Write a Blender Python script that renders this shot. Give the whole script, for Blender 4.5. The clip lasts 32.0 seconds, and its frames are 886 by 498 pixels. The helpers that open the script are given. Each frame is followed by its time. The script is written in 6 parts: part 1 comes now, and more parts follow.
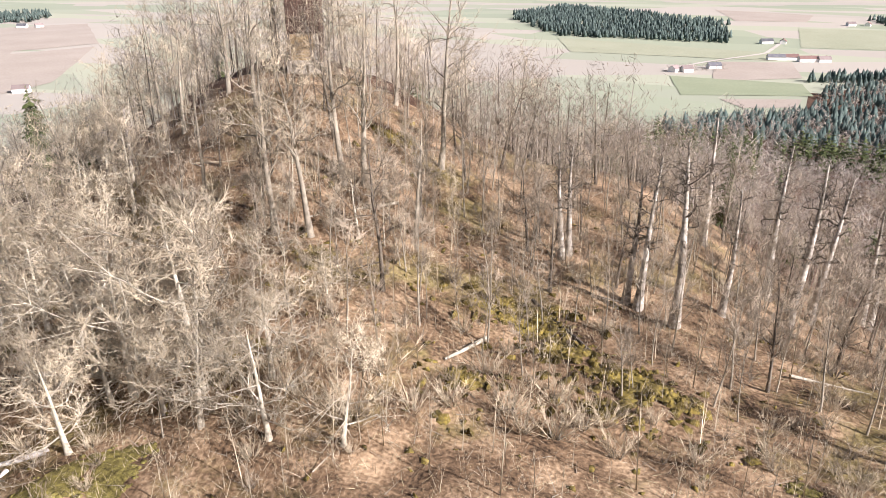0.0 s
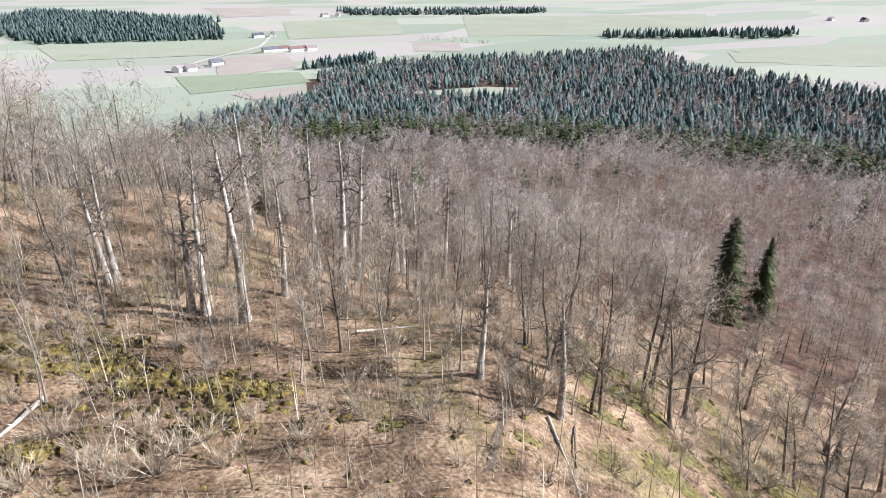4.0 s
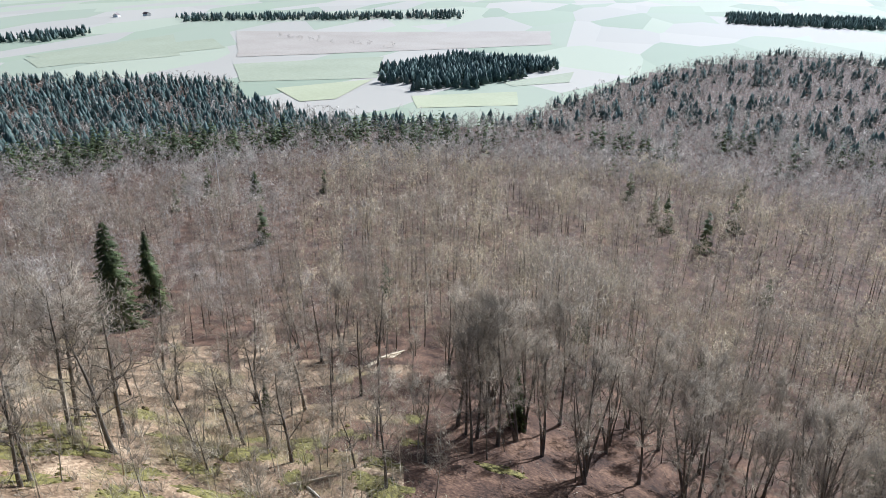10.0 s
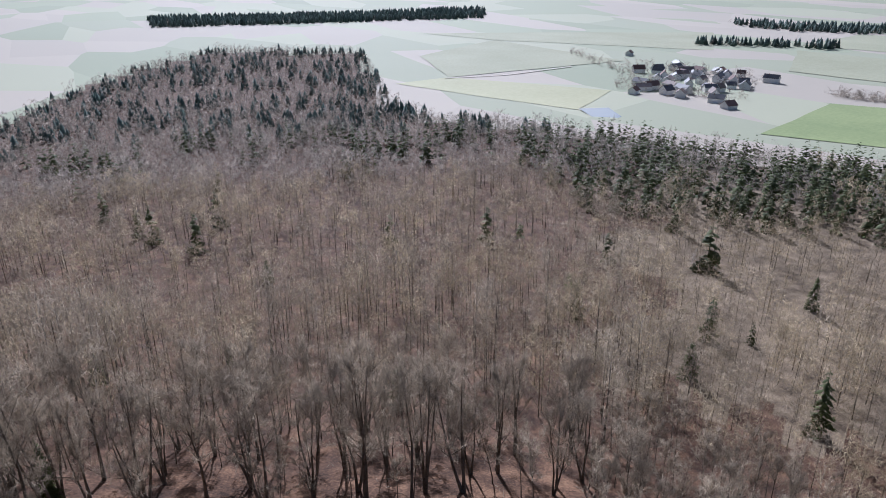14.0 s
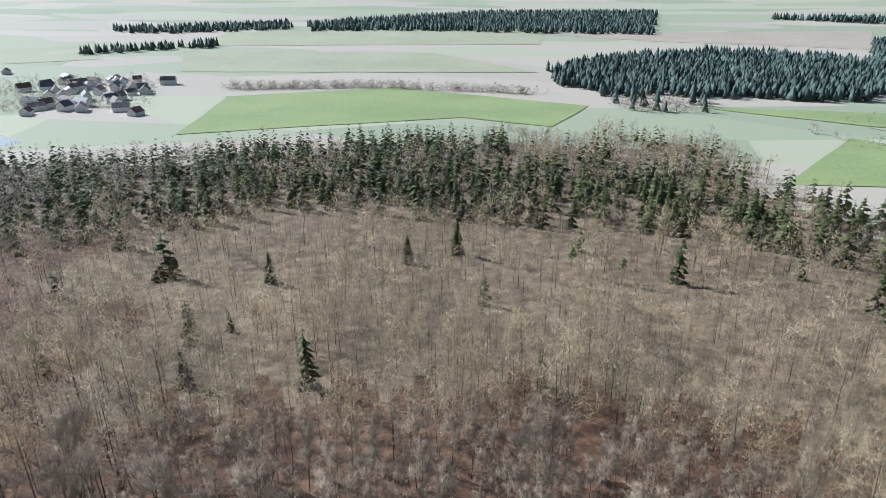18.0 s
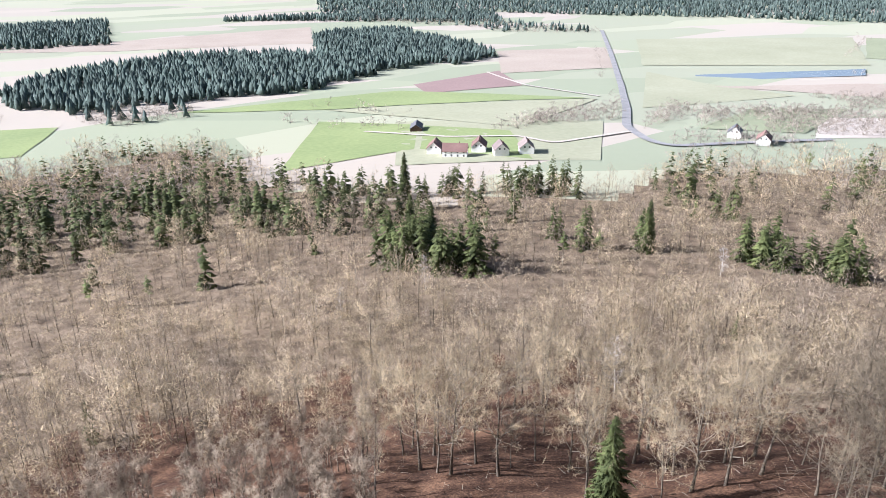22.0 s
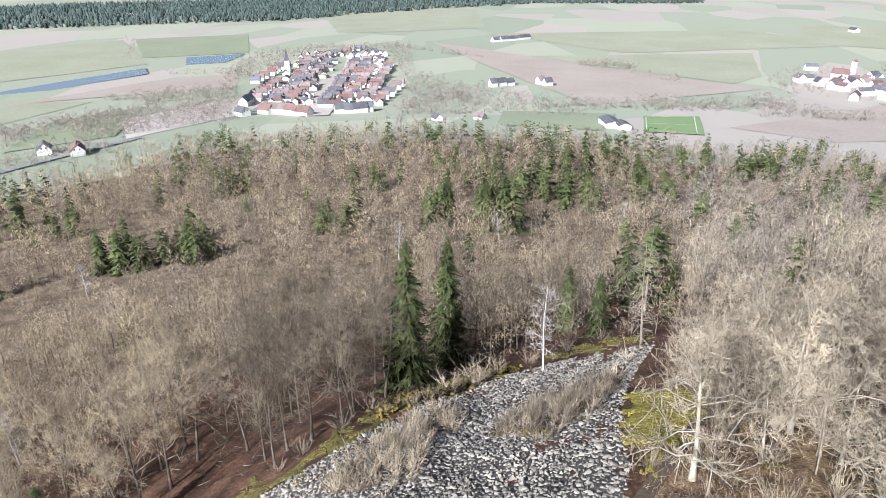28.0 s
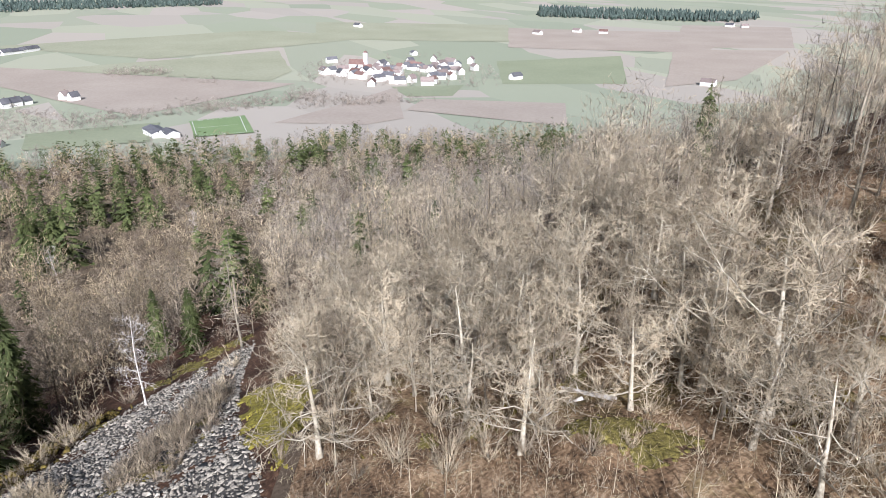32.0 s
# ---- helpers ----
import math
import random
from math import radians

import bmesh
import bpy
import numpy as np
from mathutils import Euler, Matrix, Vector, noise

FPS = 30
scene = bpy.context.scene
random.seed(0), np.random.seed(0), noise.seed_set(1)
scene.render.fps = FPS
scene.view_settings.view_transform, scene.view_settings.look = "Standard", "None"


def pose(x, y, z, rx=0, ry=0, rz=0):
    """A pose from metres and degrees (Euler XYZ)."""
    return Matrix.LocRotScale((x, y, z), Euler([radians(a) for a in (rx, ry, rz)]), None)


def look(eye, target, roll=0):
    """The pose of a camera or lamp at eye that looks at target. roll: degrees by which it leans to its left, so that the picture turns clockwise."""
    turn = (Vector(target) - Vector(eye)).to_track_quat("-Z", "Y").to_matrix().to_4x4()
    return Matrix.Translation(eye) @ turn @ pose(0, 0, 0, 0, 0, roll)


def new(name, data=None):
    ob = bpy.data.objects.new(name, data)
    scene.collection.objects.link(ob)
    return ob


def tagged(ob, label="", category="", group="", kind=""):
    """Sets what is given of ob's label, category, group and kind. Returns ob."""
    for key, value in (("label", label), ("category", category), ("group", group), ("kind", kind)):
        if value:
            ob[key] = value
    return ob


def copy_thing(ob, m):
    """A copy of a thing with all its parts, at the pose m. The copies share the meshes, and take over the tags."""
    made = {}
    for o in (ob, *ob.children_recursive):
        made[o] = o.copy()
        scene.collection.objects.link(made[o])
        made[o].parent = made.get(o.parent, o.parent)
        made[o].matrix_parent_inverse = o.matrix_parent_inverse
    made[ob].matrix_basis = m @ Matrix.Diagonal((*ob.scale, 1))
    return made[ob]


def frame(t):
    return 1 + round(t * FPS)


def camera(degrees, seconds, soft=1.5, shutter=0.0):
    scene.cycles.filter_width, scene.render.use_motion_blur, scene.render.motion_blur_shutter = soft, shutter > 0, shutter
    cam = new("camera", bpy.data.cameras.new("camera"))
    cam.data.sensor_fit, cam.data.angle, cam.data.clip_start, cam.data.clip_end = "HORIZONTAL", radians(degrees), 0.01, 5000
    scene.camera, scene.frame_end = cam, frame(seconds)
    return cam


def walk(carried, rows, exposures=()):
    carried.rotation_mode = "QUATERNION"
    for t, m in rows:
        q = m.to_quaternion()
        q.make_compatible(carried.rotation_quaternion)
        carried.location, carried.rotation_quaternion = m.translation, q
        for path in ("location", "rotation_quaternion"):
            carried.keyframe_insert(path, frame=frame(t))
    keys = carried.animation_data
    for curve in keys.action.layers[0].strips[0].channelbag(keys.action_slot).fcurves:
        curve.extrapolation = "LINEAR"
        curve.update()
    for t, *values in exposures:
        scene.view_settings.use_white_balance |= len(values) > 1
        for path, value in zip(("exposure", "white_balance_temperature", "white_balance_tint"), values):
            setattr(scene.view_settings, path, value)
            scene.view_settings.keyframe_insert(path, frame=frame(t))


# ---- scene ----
# ================= camera: a drone that hovers beside a hilltop and turns once round =================
EYE_Z = 150.0
cam = camera(64.62, 32.0, soft=0.66)
# seconds, heading (left is positive), pitch, roll
TURN = [
    (0.0, 16.13, -22.74, -0.05),
    (0.5, 12.33, -22.75, -0.05),
    (1.0, 8.38, -22.76, -0.02),
    (1.5, 4.31, -22.77, 0.02),
    (2.0, 0.01, -22.74, 0.00),
    (2.5, -4.56, -22.76, 0.04),
    (3.0, -9.81, -22.80, 0.06),
    (3.5, -15.91, -22.83, 0.02),
    (4.0, -22.14, -22.86, -0.03),
    (4.5, -27.56, -22.91, -0.10),
    (6.5, -47.03, -23.11, -0.15),
    (7.0, -50.01, -23.11, -0.18),
    (7.5, -53.19, -23.12, -0.16),
    (8.0, -56.57, -23.10, -0.17),
    (8.5, -60.22, -23.11, -0.16),
    (9.0, -64.41, -23.08, -0.12),
    (9.5, -69.21, -23.05, -0.11),
    (10.0, -73.87, -23.04, -0.15),
    (10.5, -78.87, -23.01, -0.12),
    (11.0, -84.12, -23.01, -0.18),
    (11.5, -89.30, -23.00, -0.22),
    (12.0, -94.66, -23.00, -0.28),
    (12.5, -100.17, -22.98, -0.35),
    (13.0, -105.70, -23.02, -0.32),
    (13.5, -111.23, -23.01, -0.33),
    (15.5, -133.39, -22.91, -0.47),
    (16.0, -139.11, -22.90, -0.45),
    (16.5, -144.83, -22.91, -0.55),
    (17.0, -150.67, -22.91, -0.46),
    (17.5, -156.62, -22.89, -0.55),
    (18.0, -162.65, -22.90, -0.43),
    (18.5, -168.62, -22.94, -0.42),
    (19.0, -174.56, -22.92, -0.40),
    (19.5, -180.58, -22.93, -0.38),
    (20.0, -186.63, -22.90, -0.32),
    (20.5, -191.05, -22.86, -0.32),
    (21.0, -194.84, -22.81, -0.34),
    (21.5, -198.97, -22.78, -0.28),
    (22.0, -203.43, -22.76, -0.33),
    (22.5, -208.37, -22.70, -0.32),
    (23.0, -213.69, -22.65, -0.34),
    (23.5, -219.61, -22.63, -0.30),
    (24.0, -225.73, -22.58, -0.34),
    (24.5, -231.84, -22.55, -0.37),
    (25.0, -238.05, -22.49, -0.30),
    (25.5, -243.63, -22.60, -0.44),
    (27.5, -252.84, -22.56, -0.35),
    (28.0, -256.52, -22.60, -0.38),
    (28.5, -260.25, -22.56, -0.32),
    (29.0, -264.01, -22.57, -0.28),
    (29.5, -268.03, -22.57, -0.25),
    (30.0, -272.53, -22.57, -0.18),
    (30.5, -277.25, -22.56, -0.12),
    (31.0, -282.13, -22.56, 0.01),
    (31.5, -287.29, -22.52, 0.09),
    (32.0, -292.67, -22.48, 0.19)]
EXPOSURES = [(0.0, 1.08, 6100, 19), (3.0, 1.06, 5600, 16), (5.5, 1.02, 5350, 12), (9.0, 0.98, 5150, 8), (12.3, 0.55, 5200, 6), (13.0, 0.65, 5250, 25), (13.6, 0.55, 5250, 22),
             (15.5, 0.05, 5350, -2), (17.0, 0.35, 5300, 2), (19.0, 0.97, 5400, 11), (21.0, 1.3, 5550, 15), (23.0, 1.2, 5600, 17), (25.0, 0.98, 5600, 16), (28.0, 0.88, 5550, 13), (32.0, 0.68, 5650, 14)]
walk(cam, [(t, pose(0, 0, EYE_Z, 0, 0, yaw) @ pose(0, 0, 0, 90 + pitch, 0, 0) @ pose(0, 0, 0, 0, 0, roll))
           for t, yaw, pitch, roll in TURN], EXPOSURES)

# ================= light =================
SUN_BEARING, SUN_HEIGHT = -108.0, 30.0   # degrees: heading of the sun and its height
world = bpy.data.worlds.new("world")
scene.world = world
world.use_nodes = True
wn = world.node_tree
sky = wn.nodes.new("ShaderNodeTexSky")
sky.sky_type, sky.sun_disc = "NISHITA", False
sky.sun_elevation, sky.sun_rotation = radians(SUN_HEIGHT), radians(-SUN_BEARING)
sky.dust_density, sky.air_density = 3.0, 1.0
wn.nodes["Background"].inputs["Strength"].default_value = 0.05
wn.links.new(sky.outputs[0], wn.nodes["Background"].inputs["Color"])
sun_data = bpy.data.lights.new("sun", "SUN")
sun_data.energy, sun_data.angle, sun_data.color = 5.0, radians(0.6), (1.0, 0.965, 0.915)
sun = new("sun", sun_data)
sd = Vector((-math.sin(radians(SUN_BEARING)) * math.cos(radians(SUN_HEIGHT)),
             math.cos(radians(SUN_BEARING)) * math.cos(radians(SUN_HEIGHT)), math.sin(radians(SUN_HEIGHT))))
sun.matrix_world = look(sd * 400 + Vector((0, 0, 200)), (0, 0, 200))


# ================= materials =================
def material(name, colours, scale=1.0, rough=0.9, bump=0.3, fine=8.0, sheen=0.0, spec=0.2, spread=0.0, trans=0.0, island=0.0):
    """Two-scale noise between the colours, with a fine relief. spread: how far it varies from piece to piece."""
    m = bpy.data.materials.new(name)
    m.use_nodes = True
    n, l = m.node_tree.nodes, m.node_tree.links
    b = n["Principled BSDF"]
    g = n.new("ShaderNodeNewGeometry")
    big, small = n.new("ShaderNodeTexNoise"), n.new("ShaderNodeTexNoise")
    big.inputs["Scale"].default_value, small.inputs["Scale"].default_value = scale, scale * fine
    big.inputs["Detail"].default_value, small.inputs["Detail"].default_value = 4, 3
    mixer = n.new("ShaderNodeMath")
    mixer.operation = "MULTIPLY_ADD"
    mixer.inputs[1].default_value = 0.45
    half = n.new("ShaderNodeMath")
    half.operation = "MULTIPLY"
    half.inputs[1].default_value = 0.55
    ramp = n.new("ShaderNodeValToRGB")
    ramp.color_ramp.elements[0].position, ramp.color_ramp.elements[1].position = 0.34, 0.66
    for i, c in enumerate(colours):
        e = ramp.color_ramp.elements[i] if i in (0,) else (ramp.color_ramp.elements[-1] if i == len(colours) - 1
                                                            else ramp.color_ramp.elements.new(0.34 + 0.32 * i / (len(colours) - 1)))
        e.color = (*c, 1)
    for tex in (big, small):
        l.new(g.outputs["Position"], tex.inputs["Vector"])
    l.new(big.outputs["Fac"], half.inputs[0])
    l.new(small.outputs["Fac"], mixer.inputs[0])
    l.new(half.outputs[0], mixer.inputs[2])
    l.new(mixer.outputs[0], ramp.inputs["Fac"])
    out = ramp.outputs["Color"]
    if spread:
        info, hsv = n.new("ShaderNodeObjectInfo"), n.new("ShaderNodeHueSaturation")
        ma = n.new("ShaderNodeMath")
        ma.operation = "MULTIPLY_ADD"
        ma.inputs[1].default_value, ma.inputs[2].default_value = spread, 1 - spread / 2
        l.new(info.outputs["Random"], ma.inputs[0])
        l.new(ma.outputs[0], hsv.inputs["Value"])
        l.new(out, hsv.inputs["Color"])
        out = hsv.outputs["Color"]
    if island:
        # each twig has a tone of its own
        hsv = n.new("ShaderNodeHueSaturation")
        ma = n.new("ShaderNodeMath")
        ma.operation = "MULTIPLY_ADD"
        ma.inputs[1].default_value, ma.inputs[2].default_value = island, 1 - island / 2
        l.new(g.outputs["Random Per Island"], ma.inputs[0])
        # and each tree of a wood is a little lighter or darker than its neighbours
        tone, total = n.new("ShaderNodeAttribute"), n.new("ShaderNodeMath")
        tone.attribute_name = "tone"
        l.new(ma.outputs[0], total.inputs[0])
        l.new(tone.outputs["Fac"], total.inputs[1])
        l.new(total.outputs[0], hsv.inputs["Value"])
        l.new(out, hsv.inputs["Color"])
        out = hsv.outputs["Color"]
    l.new(out, b.inputs["Base Color"])
    b.inputs["Roughness"].default_value = rough
    b.inputs["Specular IOR Level"].default_value = spec
    if sheen:
        b.inputs["Sheen Weight"].default_value, b.inputs["Sheen Roughness"].default_value = sheen, 0.5
    if bump:
        bp = n.new("ShaderNodeBump")
        bp.inputs["Strength"].default_value, bp.inputs["Distance"].default_value = bump, 0.3 / scale / fine
        l.new(small.outputs["Fac"], bp.inputs["Height"])
        l.new(bp.outputs[0], b.inputs["Normal"])
    if trans:
        # thin twigs and needles let as much light by as they throw back
        tr, mix = n.new("ShaderNodeBsdfTranslucent"), n.new("ShaderNodeMixShader")
        mix.inputs["Fac"].default_value = trans
        l.new(out, tr.inputs["Color"])
        l.new(b.outputs[0], mix.inputs[1])
        l.new(tr.outputs[0], mix.inputs[2])
        l.new(mix.outputs[0], n["Material Output"].inputs["Surface"])
    return m


def mossy_litter():
    """Fallen leaves with broken patches of olive moss between them."""
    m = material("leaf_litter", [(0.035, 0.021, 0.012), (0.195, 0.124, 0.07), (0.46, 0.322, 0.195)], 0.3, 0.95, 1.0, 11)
    n, l = m.node_tree.nodes, m.node_tree.links
    b = n["Principled BSDF"]
    g = [x for x in n if x.bl_idname == "ShaderNodeNewGeometry"][0]
    old = b.inputs["Base Color"].links[0].from_socket
    patch, grain = n.new("ShaderNodeTexNoise"), n.new("ShaderNodeTexNoise")
    patch.inputs["Scale"].default_value, patch.inputs["Detail"].default_value, patch.inputs["Roughness"].default_value = 0.085, 7, 0.68
    grain.inputs["Scale"].default_value, grain.inputs["Detail"].default_value = 2.4, 4
    where, tint, mix = n.new("ShaderNodeValToRGB"), n.new("ShaderNodeValToRGB"), n.new("ShaderNodeMix")
    where.color_ramp.elements[0].position, where.color_ramp.elements[1].position = 0.53, 0.64
    where.color_ramp.elements[1].color = (0.6, 0.6, 0.6, 1)
    tint.color_ramp.elements[0].position, tint.color_ramp.elements[0].color = 0.32, (0.06, 0.052, 0.017, 1)
    tint.color_ramp.elements[1].position, tint.color_ramp.elements[1].color = 0.68, (0.30, 0.248, 0.085, 1)
    mix.data_type = "RGBA"
    for tex in (patch, grain):
        l.new(g.outputs["Position"], tex.inputs["Vector"])
    l.new(patch.outputs["Fac"], where.inputs["Fac"])
    l.new(grain.outputs["Fac"], tint.inputs["Fac"])
    l.new(where.outputs["Color"], mix.inputs["Factor"])
    l.new(old, mix.inputs["A"])
    l.new(tint.outputs["Color"], mix.inputs["B"])
    l.new(mix.outputs["Result"], b.inputs["Base Color"])
    return m


M_LITTER = mossy_litter()
M_PALE_BARK = material("pale_bark", [(0.27, 0.235, 0.175), (0.62, 0.555, 0.44)], 0.7, 0.9, 0.5, 6, spread=0.25)
M_DARK_BARK = material("dark_bark", [(0.055, 0.044, 0.034), (0.20, 0.165, 0.122)], 0.5, 0.9, 0.5, 6, spread=0.25)
M_BEECH_BARK = material("beech_bark", [(0.18, 0.153, 0.115), (0.40, 0.345, 0.26)], 0.4, 0.85, 0.3, 6, spread=0.2)
M_WHITE_BARK = material("bleached_bark", [(0.46, 0.415, 0.375), (0.72, 0.67, 0.61)], 0.8, 0.85, 0.4, 6)
M_STEM = material("young_stems", [(0.13, 0.105, 0.075), (0.27, 0.225, 0.165)], 0.3, 0.9, 0, 6)
M_TWIG = material("pale_twigs", [(0.33, 0.265, 0.178), (0.70, 0.59, 0.425)], 0.14, 0.9, 0, 6, spread=0.3, trans=0.2, island=0.36)
M_TWIG_BROWN = material("brown_twigs", [(0.19, 0.152, 0.11), (0.50, 0.41, 0.302)], 0.1, 0.9, 0, 6, spread=0.2, trans=0.3, island=0.14)
M_TWIG_TAN = material("tan_twigs", [(0.253, 0.198, 0.121), (0.678, 0.546, 0.351)], 0.1, 0.9, 0, 6, spread=0.2, trans=0.27, island=0.14)
# dark copy of the beech twigs, for the shaded part of the slope
M_TWIG_SHADED = material("shaded_twigs", [(0.105, 0.083, 0.055), (0.29, 0.236, 0.16)], 0.1, 0.9, 0, 6, spread=0.3, trans=0.2, island=0.22)
# grey-brown twigs, with some distance haze lightened and blued into the colour
M_TWIG_FAR = material("hazed_mauve_twigs", [(0.280, 0.237, 0.196), (0.526, 0.459, 0.386)], 0.06, 0.9, 0, 6, trans=0.32, island=0.14)
M_NEEDLE = material("spruce_needles", [(0.045, 0.06, 0.022), (0.155, 0.175, 0.064)], 0.25, 0.75, 0, 6, spread=0.3, trans=0.3, island=0.5)
# distance haze painted into the needles: paler and bluer than the near ones
M_NEEDLE_HAZED = material("hazed_needles", [(0.095, 0.135, 0.115), (0.185, 0.23, 0.20)], 0.05, 0.85, 0, 8, trans=0.45, island=0.3)
M_PINE = material("pine_needles", [(0.084, 0.116, 0.042), (0.200, 0.226, 0.079)], 0.3, 0.7, 0, 6, spread=0.3, trans=0.3, island=0.4)
M_SNAG = material("weathered_trunk", [(0.08, 0.065, 0.05), (0.36, 0.315, 0.255), (0.72, 0.66, 0.57)], 0.4, 0.9, 0.6, 7, spread=0.3)


# ================= terrain =================
BEARINGS = [5, 28, 50, 67, 104, 146, 185, 254, 296, 338]
RADII = [0, 30, 60, 100, 150, 250, 400, 600, 900]
DROPS = [[30, 29, 29, 26, 46, 84, 114, 134, 148],      # towards each bearing: how far the ground lies below the camera
         [30, 28, 26, 12, 20, 62, 104, 132, 148],
         [30, 30, 31, 30, 42, 76, 110, 134, 148],
         [30, 33, 38, 48, 62, 88, 114, 134, 148],
         [30, 36, 47, 66, 80, 100, 116, 130, 146],
         [30, 43, 64, 80, 92, 108, 119, 130, 146],
         [30, 43, 66, 84, 97, 113, 127, 139, 149],
         [30, 42, 60, 76, 90, 109, 127, 139, 149],
         [30, 38, 50, 63, 77, 99, 121, 138, 149],
         [30, 30, 32, 47, 66, 93, 117, 136, 149]]


def height(x, y):
    """The ground's height at x, y (arrays or numbers)."""
    x, y = np.asarray(x, float), np.asarray(y, float)
    r, b = np.hypot(x, y), np.degrees(np.arctan2(-x, y)) % 360
    bb = np.array([BEARINGS[-1] - 360] + BEARINGS + [BEARINGS[0] + 360], float)
    dd = np.array([DROPS[-1]] + DROPS + [DROPS[0]], float)
    k = np.clip(np.searchsorted(bb, b, "right") - 1, 0, len(bb) - 2)
    w = (b - bb[k]) / (bb[k + 1] - bb[k])
    w = w * w * (3 - 2 * w)
    total = 0
    for q in (0.82, 1.0, 1.18):
        rr = np.clip(r * q, 0, 899.9)
        j = np.clip(np.searchsorted(RADII, rr, "right") - 1, 0, len(RADII) - 2)
        ra = np.array(RADII, float)
        u = (rr - ra[j]) / (ra[j + 1] - ra[j])
        lo = dd[k, j] * (1 - u) + dd[k, j + 1] * u
        hi = dd[k + 1, j] * (1 - u) + dd[k + 1, j + 1] * u
        total = total + (lo * (1 - w) + hi * w) / 3
    near = np.exp(-r / 260)
    bumps = (0.7 * np.sin(x * 0.21 + 1.3 * np.sin(y * 0.13)) * np.sin(y * 0.19 + 1.1 * np.sin(x * 0.11))
             + 0.35 * np.sin(x * 0.53 + y * 0.31 + 2 * np.sin(y * 0.23)) * np.sin(y * 0.61 - x * 0.17)) * near
    swell = np.clip((r - 700) / 900, 0, 1) * 5 * (np.sin(x / 310 + 1) * np.sin(y / 270 + 0.5) + 0.6 * np.sin(x / 640 - y / 520))
    return EYE_Z - total + bumps + swell


def spot(bearing, dist, up=0.0):
    """The place on the ground that far off in that direction."""
    x, y = -math.sin(radians(bearing)) * dist, math.cos(radians(bearing)) * dist
    return Vector((x, y, float(height(x, y)) + up))


# ================= geometry helpers =================
class Geo:
    """Gathers triangles and quads as arrays."""

    def __init__(self):
        self.v, self.t, self.q, self.n, self.ways = [], [], [], 0, None

    def add(self, verts, tris=None, quads=None):
        verts = np.asarray(verts, np.float32).reshape(-1, 3)
        self.v.append(verts)
        if tris is not None and len(tris):
            self.t.append(np.asarray(tris, np.int32).reshape(-1, 3) + self.n)
        if quads is not None and len(quads):
            self.q.append(np.asarray(quads, np.int32).reshape(-1, 4) + self.n)
        self.n += len(verts)
        return self

    def arrays(self):
        v = np.concatenate(self.v) if self.v else np.zeros((0, 3), np.float32)
        t = np.concatenate(self.t) if self.t else np.zeros((0, 3), np.int32)
        q = np.concatenate(self.q) if self.q else np.zeros((0, 4), np.int32)
        return v, t, q

    def mesh(self, name, mat, smooth=False):
        v, t, q = self.arrays()
        ways = self.ways
        if ways is not None:
            # fine twigs and needles shade as one soft crown: faces turn outwards and their normals lean from its middle
            own = np.zeros_like(v)
            for f in (t, q):
                if len(f):
                    side = np.cross(v[f[:, 1]] - v[f[:, 0]], v[f[:, 2]] - v[f[:, 0]])
                    back = (side * ways[f[:, 0]]).sum(-1) < 0
                    f[back] = f[back][:, ::-1]
                    side = unit(np.where(back[:, None], -side, side))
                    for k in range(f.shape[1]):
                        if len(f) < 60000:
                            np.add.at(own, f[:, k], side)
                        else:
                            own[f[:, k]] = side
            ways = unit(ways * 0.75 + unit(own) * 0.4)
        me = bpy.data.meshes.new(name)
        me.vertices.add(len(v))
        me.vertices.foreach_set("co", v.ravel())
        loops = np.concatenate([t.ravel(), q.ravel()]).astype(np.int32)
        me.loops.add(len(loops))
        me.loops.foreach_set("vertex_index", loops)
        starts = np.concatenate([np.arange(len(t)) * 3, len(t) * 3 + np.arange(len(q)) * 4]).astype(np.int32)
        me.polygons.add(len(starts))
        me.polygons.foreach_set("loop_start", starts)
        me.materials.append(mat)
        me.update(calc_edges=True)
        if smooth:
            me.shade_smooth()
        if ways is not None:
            me.normals_split_custom_set_from_vertices(ways)
        return me


def part(name, geo, mat, parent=None, label="", smooth=False):
    """Links a Geo (or a bmesh) as ONE mesh object under a thing."""
    if isinstance(geo, Geo):
        me = geo.mesh(name, mat, smooth)
    elif isinstance(geo, bmesh.types.BMesh):
        me = bpy.data.meshes.new(name)
        geo.to_mesh(me)
        geo.free()
        me.materials.append(mat)
    else:
        me = geo
    ob = new(name, me)
    ob.parent = parent
    return tagged(ob, label)


def unit(a):
    return a / np.maximum(np.linalg.norm(a, axis=-1, keepdims=True), 1e-9)


def tubes(geo, paths, radii, sides):
    """Round tubes along m polylines of k points: paths (m,k,3), radii (m,k)."""
    m, k, _ = paths.shape
    d = unit(np.gradient(paths, axis=1))
    ref = np.where(np.abs(d[..., 2:3]) > 0.9, np.array([1.0, 0, 0]), np.array([0, 0, 1.0]))
    a = unit(np.cross(d, ref))
    b = np.cross(d, a)
    ang = np.arange(sides) * 2 * np.pi / sides
    ring = a[:, :, None] * np.cos(ang)[:, None] + b[:, :, None] * np.sin(ang)[:, None]
    v = paths[:, :, None] + ring * radii[:, :, None, None]
    i = (np.arange(m)[:, None, None] * k + np.arange(k - 1)[None, :, None]) * sides
    s = np.arange(sides)[None, None]
    s2 = (s + 1) % sides
    geo.add(v, quads=np.stack([i + s, i + s2, i + sides + s2, i + sides + s], -1))


